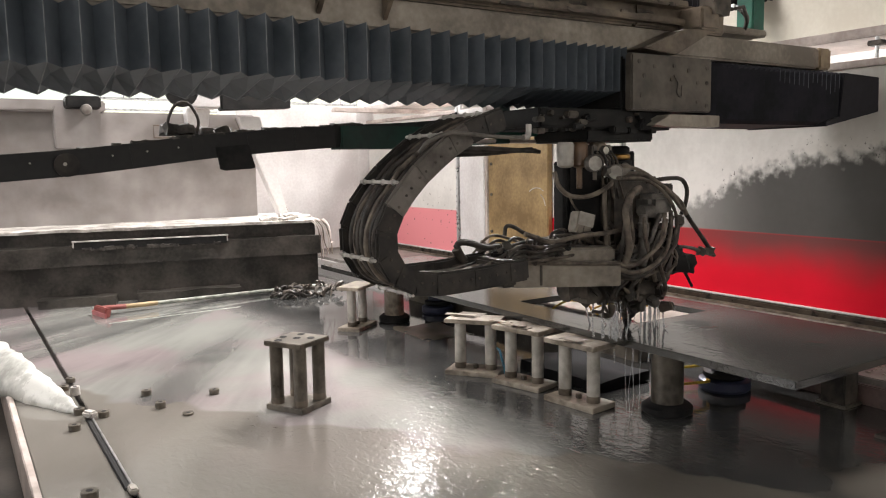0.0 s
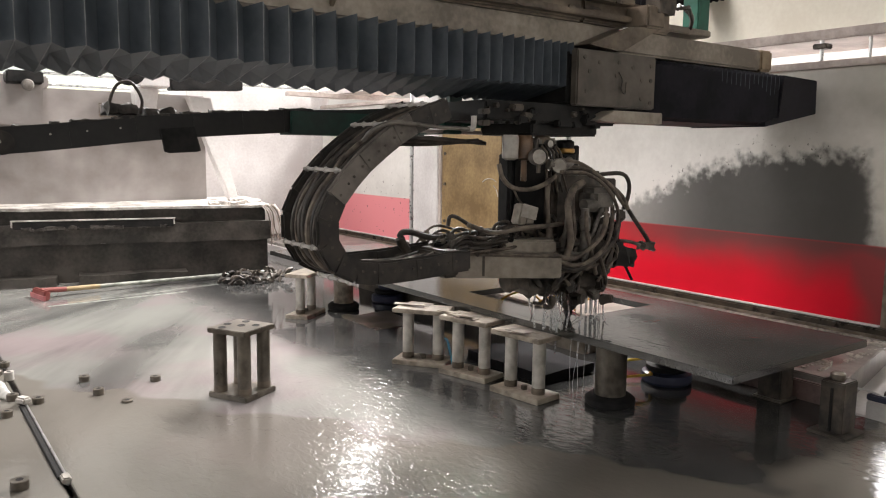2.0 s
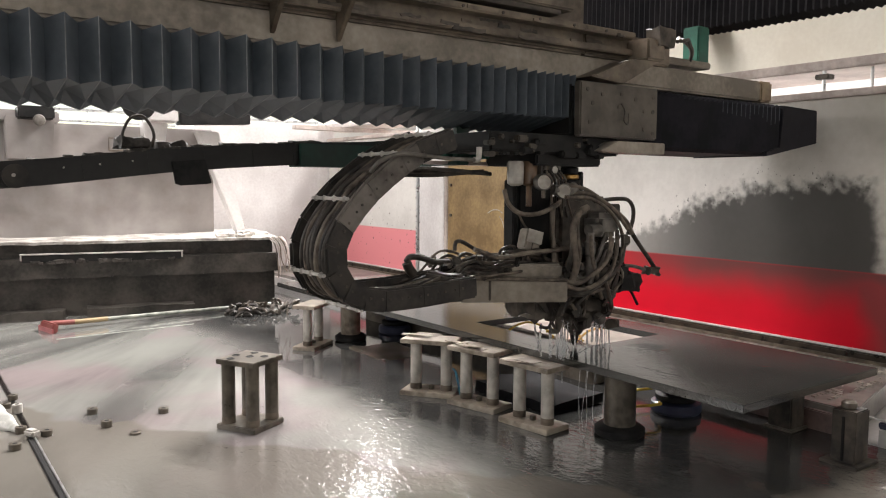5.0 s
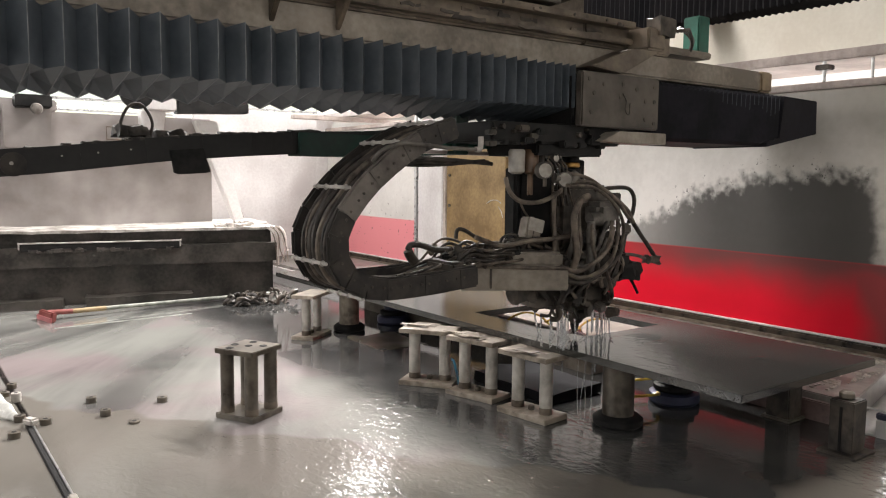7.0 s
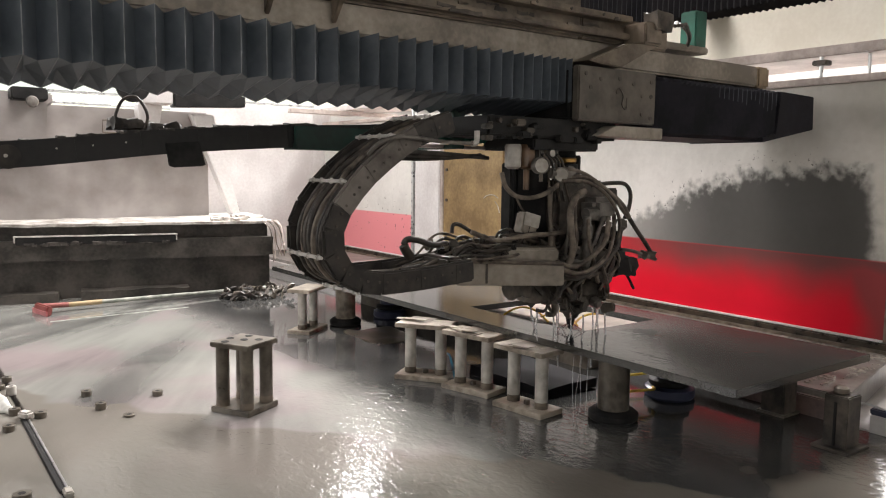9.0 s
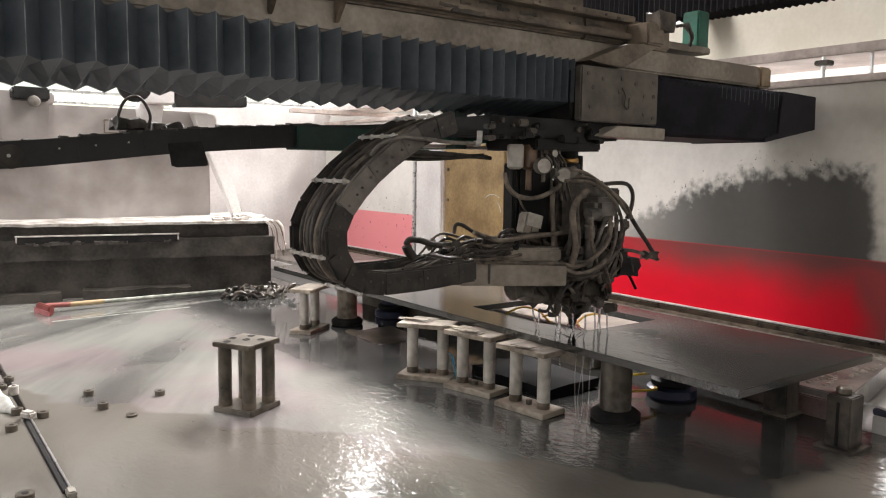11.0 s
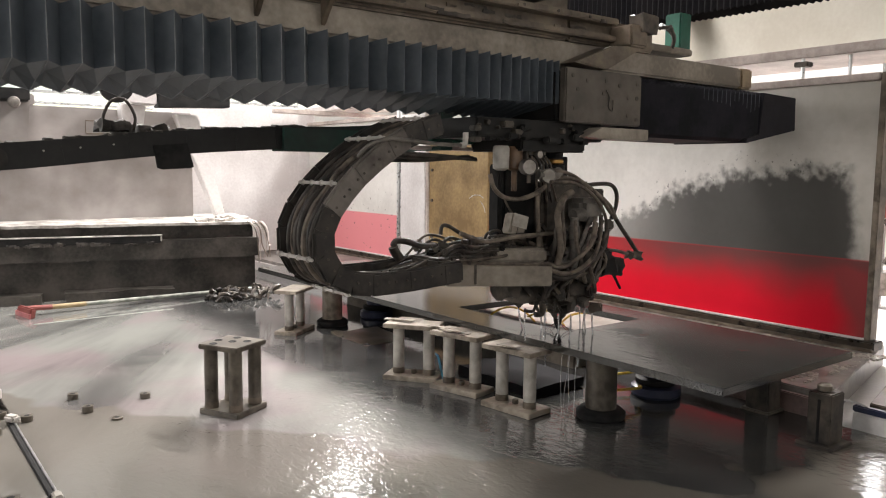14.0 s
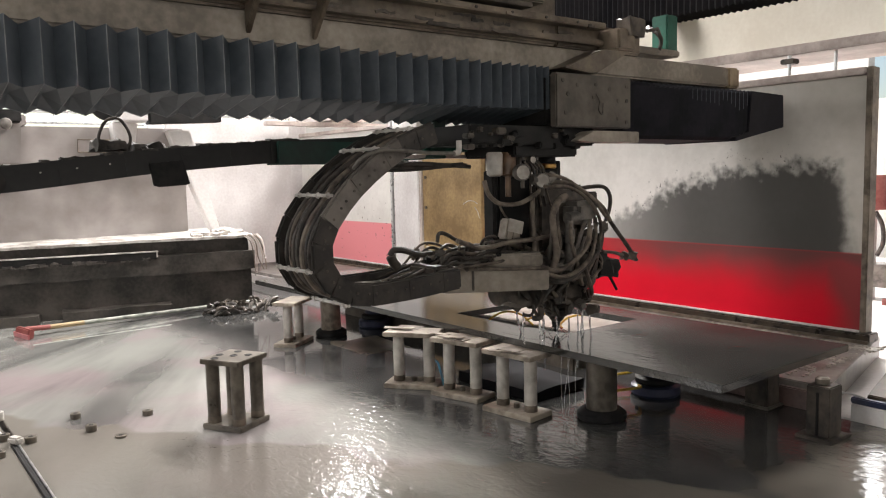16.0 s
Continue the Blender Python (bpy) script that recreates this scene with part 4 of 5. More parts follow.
part("foot_block", crumpled((1.40, 1.50, 0.325), (1.49, 1.57, 0.40), 5, 0.012, 35), M_GRIME, head)
for k in range(18):
    p = Vector((rnd.uniform(1.36, 1.56), rnd.uniform(1.46, 1.54), rnd.uniform(0.30, 0.40)))
    q = p + Vector((rnd.uniform(-0.05, 0.05), rnd.uniform(-0.02, 0.02), rnd.uniform(-0.03, 0.03)))
    part("rag_strip", tube([p, (p + q) / 2 + Vector((0, -0.012, -0.012)), q], rnd.uniform(0.004, 0.009), 7, 5, wobble=0.6, flat=0.5), rnd.choice((M_GRIME, M_GRIME, M_HOSE_DARK, M_CREAM)), head)
part("red_tip", box((1.700, 1.53, 0.293), (1.712, 1.545, 0.302), 0.002), M_REDPLASTIC, head, "small red plug")
# hoses that hang from the gauges and wind round the head
hp([(1.262, 1.470, 0.675), (1.269, 1.460, 0.639), (1.297, 1.450, 0.616), (1.345, 1.440, 0.613), (1.399, 1.440, 0.628), (1.449, 1.450, 0.650)], M_HOSE, 0.006)
hp([(1.465, 1.450, 0.668), (1.540, 1.440, 0.662), (1.608, 1.440, 0.634), (1.692, 1.450, 0.589), (1.735, 1.460, 0.549)], M_HOSE, 0.0065)
hp([(1.617, 1.500, 0.641), (1.698, 1.500, 0.648), (1.757, 1.500, 0.645), (1.783, 1.500, 0.618), (1.780, 1.500, 0.578), (1.762, 1.500, 0.545)], M_HOSE_DARK, 0.006)
hp([(1.740, 1.480, 0.567), (1.785, 1.480, 0.519), (1.828, 1.480, 0.477), (1.861, 1.480, 0.442)], M_HOSE_DARK, 0.0065)
part("spray_tip", tube([(1.728, 1.480, 0.457), (1.778, 1.480, 0.450), (1.830, 1.480, 0.435), (1.883, 1.480, 0.420)], 0.0045, 10, 5, r_end=0.006), M_GRIME_LIGHT, head, "grey spray nozzle at a hose's end")
hp([(1.770, 1.500, 0.387), (1.789, 1.500, 0.366), (1.813, 1.500, 0.333)], M_BLACK, 0.0042)
E1, E2 = (1.721, 1.500, 0.381), (1.808, 1.500, 0.426)
part("elbow_joint", crumpled((E1[0], 1.48, E1[2]), (E2[0], 1.53, E2[2]), 4, 0.014, 38), M_BLACK, head)
F1, F2 = (1.820, 1.480, 0.424), (1.871, 1.480, 0.444)
part("spray_body", crumpled((F1[0], 1.465, F1[2]), (F2[0], 1.495, F2[2]), 3, 0.011, 50), M_GRIME, head)
part("flow_hose", tube([(1.512, 1.425, 0.628), (1.470, 1.41, 0.617), (1.447, 1.41, 0.579), (1.452, 1.41, 0.527), (1.464, 1.415, 0.467), (1.447, 1.43, 0.405)], 0.0088, 12, 8, wobble=0.03), M_HOSE, head, "thick dusty pale hose")
part("valve_stub", lathe((1.526, 1.425, 0), [(0.009, 0.425), (0.012, 0.43), (0.012, 0.50), (0.015, 0.503), (0.015, 0.535), (0.011, 0.54), (0.011, 0.56)], 16), M_GRIME_LIGHT, head, "pale upright valve stub")
part("conduit", tube([(1.410, 1.45, 0.640), (1.411, 1.45, 0.600), (1.415, 1.45, 0.541), (1.419, 1.45, 0.473)], 0.0058, 10), M_HOSE, head, "straight grey conduit")
hp([(1.446, 1.440, 0.688), (1.530, 1.440, 0.673), (1.633, 1.440, 0.619), (1.694, 1.440, 0.563)], M_HOSE, 0.0052, wobble=0.15)
hp([(1.437, 1.430, 0.656), (1.532, 1.430, 0.651), (1.611, 1.430, 0.612), (1.659, 1.430, 0.549), (1.651, 1.430, 0.486), (1.596, 1.430, 0.411), (1.487, 1.430, 0.396), (1.414, 1.435, 0.409)], M_HOSE, 0.0050, wobble=0.15)
hp([(1.403, 1.430, 0.433), (1.475, 1.420, 0.435), (1.550, 1.420, 0.453), (1.593, 1.420, 0.505), (1.613, 1.430, 0.558)], M_HOSE, 0.0052, wobble=0.15)
hp([(1.484, 1.430, 0.621), (1.472, 1.420, 0.562), (1.482, 1.420, 0.509), (1.482, 1.430, 0.455), (1.478, 1.450, 0.408)], M_HOSE, 0.0062, wobble=0.12)
hp([(1.523, 1.420, 0.553), (1.519, 1.410, 0.501), (1.550, 1.420, 0.437), (1.603, 1.450, 0.375)], M_HOSE, 0.0062, wobble=0.12)
hp([(1.510, 1.430, 0.617), (1.468, 1.420, 0.609), (1.459, 1.420, 0.562), (1.461, 1.430, 0.502), (1.462, 1.450, 0.439)], M_GRIME_LIGHT, 0.0065)
hp([(1.434, 1.470, 0.635), (1.424, 1.460, 0.561), (1.435, 1.460, 0.500), (1.461, 1.470, 0.437)], M_HOSE, 0.005)
hp([(1.153, 1.450, 0.531), (1.225, 1.440, 0.509), (1.310, 1.430, 0.517), (1.398, 1.430, 0.519), (1.481, 1.440, 0.524)], M_HOSE, 0.006)
hp([(1.422, 1.420, 0.430), (1.465, 1.400, 0.415), (1.529, 1.400, 0.425), (1.594, 1.410, 0.458), (1.637, 1.430, 0.509), (1.648, 1.440, 0.563)], M_HOSE, 0.006)
hp([(1.411, 1.420, 0.446), (1.464, 1.410, 0.431), (1.517, 1.400, 0.453), (1.581, 1.410, 0.490), (1.620, 1.430, 0.541)], M_HOSE, 0.006)
hp([(1.423, 1.420, 0.415), (1.487, 1.410, 0.400), (1.562, 1.410, 0.428), (1.639, 1.420, 0.471), (1.679, 1.440, 0.523)], M_HOSE_DARK, 0.007)
hp([(1.452, 1.430, 0.454), (1.506, 1.420, 0.440), (1.560, 1.420, 0.470), (1.598, 1.430, 0.511)], M_GRIME_LIGHT, 0.006)
hp([(1.577, 1.420, 0.435), (1.608, 1.430, 0.393), (1.655, 1.460, 0.345), (1.685, 1.500, 0.312)], M_HOSE, 0.0062, wobble=0.12)
for k in range(34):
    a = Vector((1.49 + rnd.uniform(0.0, 0.17), 1.45 + rnd.uniform(-0.02, 0.08), rnd.uniform(0.44, 0.56)))
    b = Vector((1.46 + rnd.uniform(0.0, 0.22), 1.48 + rnd.uniform(-0.03, 0.07), rnd.uniform(0.325, 0.40)))
    mid = (a + b) / 2 + Vector((rnd.uniform(-0.045, 0.045), -rnd.uniform(0.0, 0.045), rnd.uniform(-0.03, 0.03)))
    hp([a, a.lerp(mid, 0.55) + Vector((rnd.uniform(-0.015, 0.015), -0.01, 0)), mid, mid.lerp(b, 0.6) + Vector((rnd.uniform(-0.015, 0.015), 0, 0)), b],
       rnd.choice((M_HOSE, M_HOSE_DARK, M_HOSE_DARK, M_GRIME_LIGHT)), rnd.uniform(0.0025, 0.006), wobble=0.15)
for k in range(26):
    p = Vector((rnd.uniform(1.46, 1.72), rnd.uniform(1.44, 1.54), rnd.uniform(0.33, 0.62)))
    s = rnd.uniform(0.008, 0.022)
    turn = Matrix.Translation(p) @ Euler((rnd.uniform(-0.6, 0.6), rnd.uniform(-0.6, 0.6), rnd.uniform(0, 3))).to_matrix().to_4x4()
    part("fitting", box((-s, -s * 0.6, -s * 0.8), (s, s * 0.6, s * 0.8), s * 0.3, turn), rnd.choice((M_GRIME, M_GRIME, M_GRIME_LIGHT, M_BLACK)), head)
# hoses that come out of the chain and run to the head
for k in range(30):
    y0 = 1.46 + 0.004 * k
    zz = 0.455 + 0.005 * (k % 5)
    lift = rnd.uniform(0.0, 0.045)
    run = [(0.98 + 0.03 * (k % 3), y0, zz - 0.03), (1.08, y0, zz - 0.015 + lift * 0.2)]
    for x in (1.15, 1.22, 1.29, 1.36):
        run.append((x + rnd.uniform(-0.02, 0.02), y0 + rnd.uniform(-0.02, 0.02), zz + lift * rnd.uniform(0.2, 1.0) + rnd.uniform(-0.012, 0.012)))
    run.append((1.47, y0 - 0.02, zz + rnd.uniform(-0.03, 0.02)))
    hp(run, rnd.choice((M_HOSE_DARK, M_HOSE_DARK, M_HOSE_DARK, M_HOSE, M_GRIME)), rnd.uniform(0.0025, 0.0052), wobble=0.2)
hp([(1.023, 1.550, 0.499), (1.034, 1.550, 0.510), (1.057, 1.540, 0.509), (1.093, 1.530, 0.497), (1.129, 1.520, 0.496)], M_HOSE_DARK, 0.008)
part("fitting", tube([(1.024, 1.550, 0.496), (1.031, 1.550, 0.482), (1.044, 1.550, 0.467)], 0.012, 10, 4), M_GRIME, head)
hp([(1.131, 1.500, 0.525), (1.136, 1.500, 0.546), (1.157, 1.500, 0.545), (1.202, 1.500, 0.522), (1.277, 1.500, 0.490)], M_HOSE_DARK, 0.005)
hp([(1.335, 1.500, 0.620), (1.352, 1.500, 0.590), (1.383, 1.500, 0.557)], M_HOSE, 0.003)

for k in range(46):
    p = Vector((rnd.uniform(1.10, 1.46), rnd.uniform(1.47, 1.57), rnd.uniform(0.455, 0.505)))
    s = rnd.uniform(0.005, 0.014)
    turn = Matrix.Translation(p) @ Euler((rnd.uniform(-0.8, 0.8), rnd.uniform(-0.8, 0.8), rnd.uniform(0, 3))).to_matrix().to_4x4()
    part("fitting", box((-s * 1.6, -s * 0.6, -s * 0.7), (s * 1.6, s * 0.6, s * 0.7), s * 0.3, turn), rnd.choice((M_GRIME, M_BLACK, M_BLACK, M_HOSE_DARK, M_HOSE)), head)
for k in range(10):
    p = Vector((rnd.uniform(1.20, 1.42), rnd.uniform(1.46, 1.52), rnd.uniform(0.475, 0.50)))
    hp([p, p + Vector((rnd.uniform(-0.03, 0.03), -0.01, rnd.uniform(0.015, 0.045))), p + Vector((rnd.uniform(0.02, 0.07), 0, rnd.uniform(0.01, 0.03))), p + Vector((rnd.uniform(0.06, 0.12), 0.02, -0.02))], rnd.choice((M_HOSE_DARK, M_HOSE)), rnd.uniform(0.0022, 0.004))

# ---- long energy chain on its tray behind the gantry ----
long_chain = thing("energy_chain", (0.7, 1.9, 0.7), "long black plastic energy chain sagging behind the gantry", "cable chain")
RUN = [(-0.9, 0.655), (-0.3, 0.672), (0.2, 0.699), (0.57, 0.740), (0.87, 0.762), (1.08, 0.772), (1.30, 0.790)]
rp = spline([(x, 0, z) for x, z in RUN], 5)
for i, (a, b) in enumerate(zip(rp, rp[1:])):
    d = b - a
    m = Matrix.Translation((a + b) / 2) @ Matrix.Rotation(math.atan2(-d.z, d.x), 4, "Y")
    lk = part("link", box((-d.length * 0.54, 1.87 + 0.001 * (i % 2), -0.029), (d.length * 0.54, 2.02, 0.029), 0.0025, m), M_CHAIN_DARK, long_chain)
    c = m @ Vector((0, 0, 0.006))
    if c.x < 0.52:
        part("rivet", lathe((c.x, 1.868, c.z), [(0.0022, 0), (0.0022, 0.003)], 8, "Y"), M_POST, lk)
part("end_disc", lathe((0.226, 1.8615, 0.697), [(0.023, 0.008), (0.026, 0.006), (0.026, 0.001), (0.023, 0.0)], 24, "Y"), M_CHAIN, long_chain, "dusty round joint of the chain")
part("disc_pin", lathe((0.222, 1.8595, 0.699), [(0.004, 0.004), (0.004, 0.0)], 10, "Y"), M_POST, long_chain)
crust_rnd = random.Random(31)
for k in range(26):
    x = crust_rnd.uniform(0.25, 0.95)
    near = min(range(len(rp) - 1), key=lambda i: abs((rp[i].x + rp[i + 1].x) / 2 - x))
    f = (x - rp[near].x) / (rp[near + 1].x - rp[near].x)
    z = rp[near].z + (rp[near + 1].z - rp[near].z) * f + 0.029
    w = crust_rnd.uniform(0.006, 0.022)
    part("sludge", crumpled((x - w, 1.872, z - 0.003), (x + w, 1.90, z + crust_rnd.uniform(0.001, 0.004)), 2, 0.004, 60), M_SLUDGE, long_chain)
tray = thing("chain_tray", (1.1, 1.9, 0.76), "dark green steel chain tray", "cable tray")
part("side", box((0.885, 1.855, 0.735), (1.30, 1.866, 0.79), 0.002), M_GREEN_DARK, tray)
part("lip", box((0.885, 1.852, 0.729), (1.30, 1.93, 0.745), 0.001), M_GREEN_DARK, tray)
part("hanger", box((1.22, 1.62, 0.736), (1.26, 1.87, 0.746), 0.002), M_GREEN_DARK, tray)
part("hanger_arm", box((1.22, 1.62, 0.746), (1.26, 1.64, 0.84), 0.002), M_GREEN_DARK, tray)
flap = thing("rubber_flap", (0.60, 1.88, 0.70), "black rubber flap hanging from the chain", "flap")
part("sheet", prism([(0.555, 0.735), (0.635, 0.742), (0.650, 0.685), (0.640, 0.682), (0.575, 0.678), (0.563, 0.682)], "Y", 1.863, 1.8705, 0.001), M_BLACK, flap)
clump = thing("cable_clump", (0.5, 1.9, 0.78), "sludge-covered cable clump with a wire loop on the chain", "cable")
part("loop", tube([(0.452, 1.900, 0.772), (0.455, 1.900, 0.803), (0.472, 1.900, 0.835), (0.498, 1.900, 0.842), (0.516, 1.900, 0.823), (0.525, 1.900, 0.797), (0.519, 1.900, 0.769)], 0.0036, 8), M_HOSE_DARK, clump)
part("lump", crumpled((0.445, 1.88, 0.766), (0.505, 1.95, 0.79), 6, 0.012, 40), M_SLUDGE, clump)
part("lump", crumpled((0.53, 1.88, 0.765), (0.60, 1.95, 0.782), 6, 0.012, 40), M_SLUDGE, clump)

# ---- stone slab on its supports ----
def slab_mesh():
    x0, x1, y0, y1, hx0, hx1, hy0, hy1 = 1.507, 2.116, 0.946, 3.457, 1.648, 2.004, 1.575, 2.076
    bm = bmesh.new()
    outer = [(x0, y0), (x1, y0), (x1, y1), (x0, y1)]
    inner = [(hx0, hy0), (hx1, hy0), (hx1, hy1), (hx0, hy1)]
    lay = {}
    for z in (0.186, 0.206):
        lay[z] = ([bm.verts.new((*p, z)) for p in outer], [bm.verts.new((*p, z)) for p in inner])
    for k in range(4):
        j = (k + 1) % 4
        for z in lay:
            o, i = lay[z]
            bm.faces.new((o[k], o[j], i[j], i[k]))
        for s in (0, 1):
            a, b = lay[0.186][s], lay[0.206][s]
            bm.faces.new((a[k], a[j], b[j], b[k]))
    bmesh.ops.recalc_face_normals(bm, faces=bm.faces)
    edges = [e for e in bm.edges if len(e.link_faces) == 2 and e.calc_face_angle(0) > 1]
    bmesh.ops.bevel(bm, geom=edges, offset=0.002, segments=2, affect="EDGES")
    return bm


single("stone_slab", slab_mesh(), M_SLAB, "wet dark grey stone slab with a sink cutout", "slab", smooth=False)


def support(name, label, group, w, d, posts, r, material, plate_mat, h=0.186):
    """A bench stand: foot plate, posts and top plate, centred on its base."""
    s = thing(name, (0, 0, 0), label, "stand", group)
    part("foot_plate", box((-w / 2, -d / 2, 0), (w / 2, d / 2, 0.016), 0.002), plate_mat, s)
    for x, y in posts:
        pillar = part("post", drum((x, y), r, 0.016, h - 0.0145, 0.001, 24), material, s)
        part("tide_mark", lathe((x, y, 0), [(r + 0.0008, 0.0162), (r + 0.0008, 0.026), (r + 0.0001, 0.035)], 24), M_FRAME, pillar, "dark wet tide mark")
    part("top_plate", box((-w / 2, -d / 2, h - 0.0145), (w / 2, d / 2, h - 0.0005), 0.002), plate_mat, s)
    part("nut", lathe((0, 0, 0), [(0.009, 0.0161), (0.010, 0.018), (0.010, 0.028), (0.008, 0.030)], 6), M_STAND, s)
    return s


free = support("bench_stand", "dark metal stand with four posts and a drilled plate", "", 0.132, 0.132,
               [(sx * 0.042, sy * 0.042) for sx in (-1, 1) for sy in (-1, 1)], 0.0185, M_STAND, M_STAND, 0.199)
for x, y in ((-0.045, 0.03), (-0.005, 0.045), (0.045, 0.02), (0.0, 0.0), (0.02, -0.035)):
    part("bore", lathe((x, y, 0), [(0.0105, 0.1986), (0.0115, 0.1996), (0.0085, 0.1998), (0.008, 0.1988)], 16), M_BLACK, free)
free.matrix_basis = pose(0.808, 2.036, 0, 0, 0, 29)
one = support("slab_support", "grimy aluminium slab support with round posts", "supports under the slab", 0.182, 0.100, [(-0.052, 0), (0.052, 0)], 0.0185, M_POST, M_PLATE)
one.matrix_basis = pose(1.470, 1.583, 0, 0, 0, -83)
for x, y, a in ((1.463, 1.822, -76), (1.420, 2.022, -53), (1.425, 2.90, 38)):
    copy_thing(one, pose(x, y, 0, 0, 0, a))
pads = thing("packing_shims", (1.46, 1.8, 0.182), "splintered dark packing shims on the supports", "shim")
for x, y, a in ((1.50, 1.565, -79), (1.50, 1.808, -70), (1.45, 2.05, -59)):
    part("shim", box((-0.07, -0.03, 0.1856), (0.02, 0.035, 0.1858), 0, pose(x, y, 0, 0, 0, a)), M_FRAME, pads)


flake_rnd = random.Random(21)
for x, y, a in ((1.435, 1.60, -79), (1.44, 1.83, -70), (1.405, 2.07, -59), (1.43, 1.88, -65)):
    for k in range(3):
        m = Matrix.Translation((x + flake_rnd.uniform(-0.015, 0.01), y + flake_rnd.uniform(-0.04, 0.03), 0.1868 + 0.0025 * k)) @ Matrix.Rotation(radians(a) + flake_rnd.uniform(-0.3, 0.3), 4, "Z") @ Matrix.Rotation(flake_rnd.uniform(-0.05, 0.05), 4, "Y")
        w, h = flake_rnd.uniform(0.015, 0.04), flake_rnd.uniform(0.008, 0.02)
        part("flake", box((-w, -h, -0.0012), (w, h, 0.0012), 0.0005, m), flake_rnd.choice((M_PLATE, M_FRAME, M_PLATE)), pads)


def pod(x, y, r, h, material, label):
    s = thing("suction_pod", (x, y, 0), label, "support pod", "pods under the slab")
    part("foot", lathe((x, y, 0), [(r * 1.45, 0), (r * 1.6, 0.006), (r * 1.6, 0.02), (r * 1.3, 0.03)], 28), M_BLACK, s, "black rubber foot")
    part("body", lathe((x, y, 0), [(r, 0.030), (r, h - 0.012), (r * 1.04, h - 0.010), (r * 1.04, h)], 28), material, s)
    return s


pod(1.615, 1.390, 0.043, 0.1858, M_STAND, "grimy metal pod with a black rubber foot")
pod(1.62, 2.93, 0.043, 0.1858, M_PLATE, "grimy metal pod with a black rubber foot")
low = thing("suction_pod", (1.925, 1.44, 0), "low blue-black suction pod with stacked rings", "support pod", "pods under the slab")
part("foot", lathe((1.925, 1.44, 0), [(0.07, 0), (0.076, 0.008), (0.074, 0.03), (0.06, 0.036)], 28), M_NAVY, low)
part("ring", lathe((1.925, 1.44, 0), [(0.058, 0.037), (0.062, 0.042), (0.062, 0.054), (0.05, 0.06)], 28), M_BLACK, low)
part("body", lathe((1.925, 1.44, 0), [(0.045, 0.061), (0.046, 0.10), (0.043, 0.1858)], 24), M_NAVY, low)
copy_thing(low, pose(1.88, 2.98, 0))
leg = thing("support_block", (2.03, 1.17, 0), "dark square block leg under the slab's corner", "support block")
part("block", box((2.018, 1.125, 0.0), (2.088, 1.195, 0.1858), 0.004), M_GRIME, leg)
part("bolt", lathe((2.035, 1.122, 0.14), [(0.009, 0), (0.009, 0.006)], 8, "Y"), M_GRIME, leg)
part("foot", box((2.008, 1.115, 0.0), (2.096, 1.205, 0.008), 0.003), M_STAND, leg)
post = thing("clamp_post", (1.93, 0.93, 0), "square grimy metal post with a round knob", "post")
part("foot", box((1.868, 0.868, 0.0), (1.972, 0.965, 0.008), 0.002), M_GRIME, post)
part("body", box((1.885, 0.885, 0.008), (1.952, 0.945, 0.138), 0.003), M_GRIME, post)
part("groove", box((1.882, 0.912, 0.012), (1.8848, 0.918, 0.122), 0), M_BLACK, post)
part("side_rib", box((1.9525, 0.895, 0.02), (1.963, 0.935, 0.10), 0.003), M_GRIME, post)
part("knob", lathe((1.915, 0.918, 0), [(0.014, 0.1382), (0.018, 0.141), (0.018, 0.153), (0.012, 0.158)], 16), M_STAND, post)
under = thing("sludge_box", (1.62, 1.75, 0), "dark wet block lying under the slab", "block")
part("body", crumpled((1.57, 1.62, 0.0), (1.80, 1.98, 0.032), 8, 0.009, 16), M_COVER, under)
# unseen bar, added to keep wall reflections off the floor
reflection_bar = thing("reflection_stop", (2.0, 2.6, 0), "low dark bar added under the slab to stop floor reflections", "rail")
part("rail", crumpled((1.94, 1.80, 0.0), (2.05, 3.35, 0.085), 6, 0.004, 15), M_STAND, reflection_bar)
mound = thing("sediment_mound", (1.6, 2.7, 0), "flat mound of wet brown sediment under the slab", "sediment", "", "stuff")
part("lump", crumpled((1.53, 2.50, -0.02), (1.74, 2.78, 0.004), 8, 0.010, 12), M_STAND, mound)

# hoses under the cutout
for k, p in enumerate(([(1.901, 2.226, 0.100), (1.956, 2.237, 0.130), (2.042, 2.248, 0.140), (2.107, 2.231, 0.120), (2.097, 2.155, 0.090)], [(2.074, 2.173, 0.110), (2.139, 2.146, 0.130), (2.164, 2.107, 0.120), (2.138, 2.036, 0.090)],
                       [(2.065, 2.001, 0.100), (2.185, 2.052, 0.120), (2.282, 2.058, 0.120), (2.372, 2.038, 0.100)], [(1.84, 1.64, 0.04), (1.89, 1.575, 0.04), (1.98, 1.546, 0.042), (2.06, 1.56, 0.04)],
                       [(1.69, 1.475, 0.03), (1.73, 1.454, 0.04), (1.78, 1.432, 0.042), (1.83, 1.424, 0.04), (1.86, 1.45, 0.035)])):
    single("air_hose", tube(p, 0.0042, 8, 8), M_HOSE_YELLOW, "thin yellow air hose under the slab", "hose", group="yellow hoses")
single("air_hose", tube([(1.58, 2.12, 0.04), (1.54, 2.05, 0.05), (1.50, 1.98, 0.03), (1.47, 1.93, 0.02), (1.45, 1.9, 0.008)], 0.004, 8, 8), M_HOSE_BLUE, "thin blue-green air hose under the slab", "hose")
single("pale_board", box((2.13, 1.86, 0.0745), (2.60, 3.1, 0.084), 0.003), M_BOARD, "pale wet board lying on the ledge by the slab", "board")

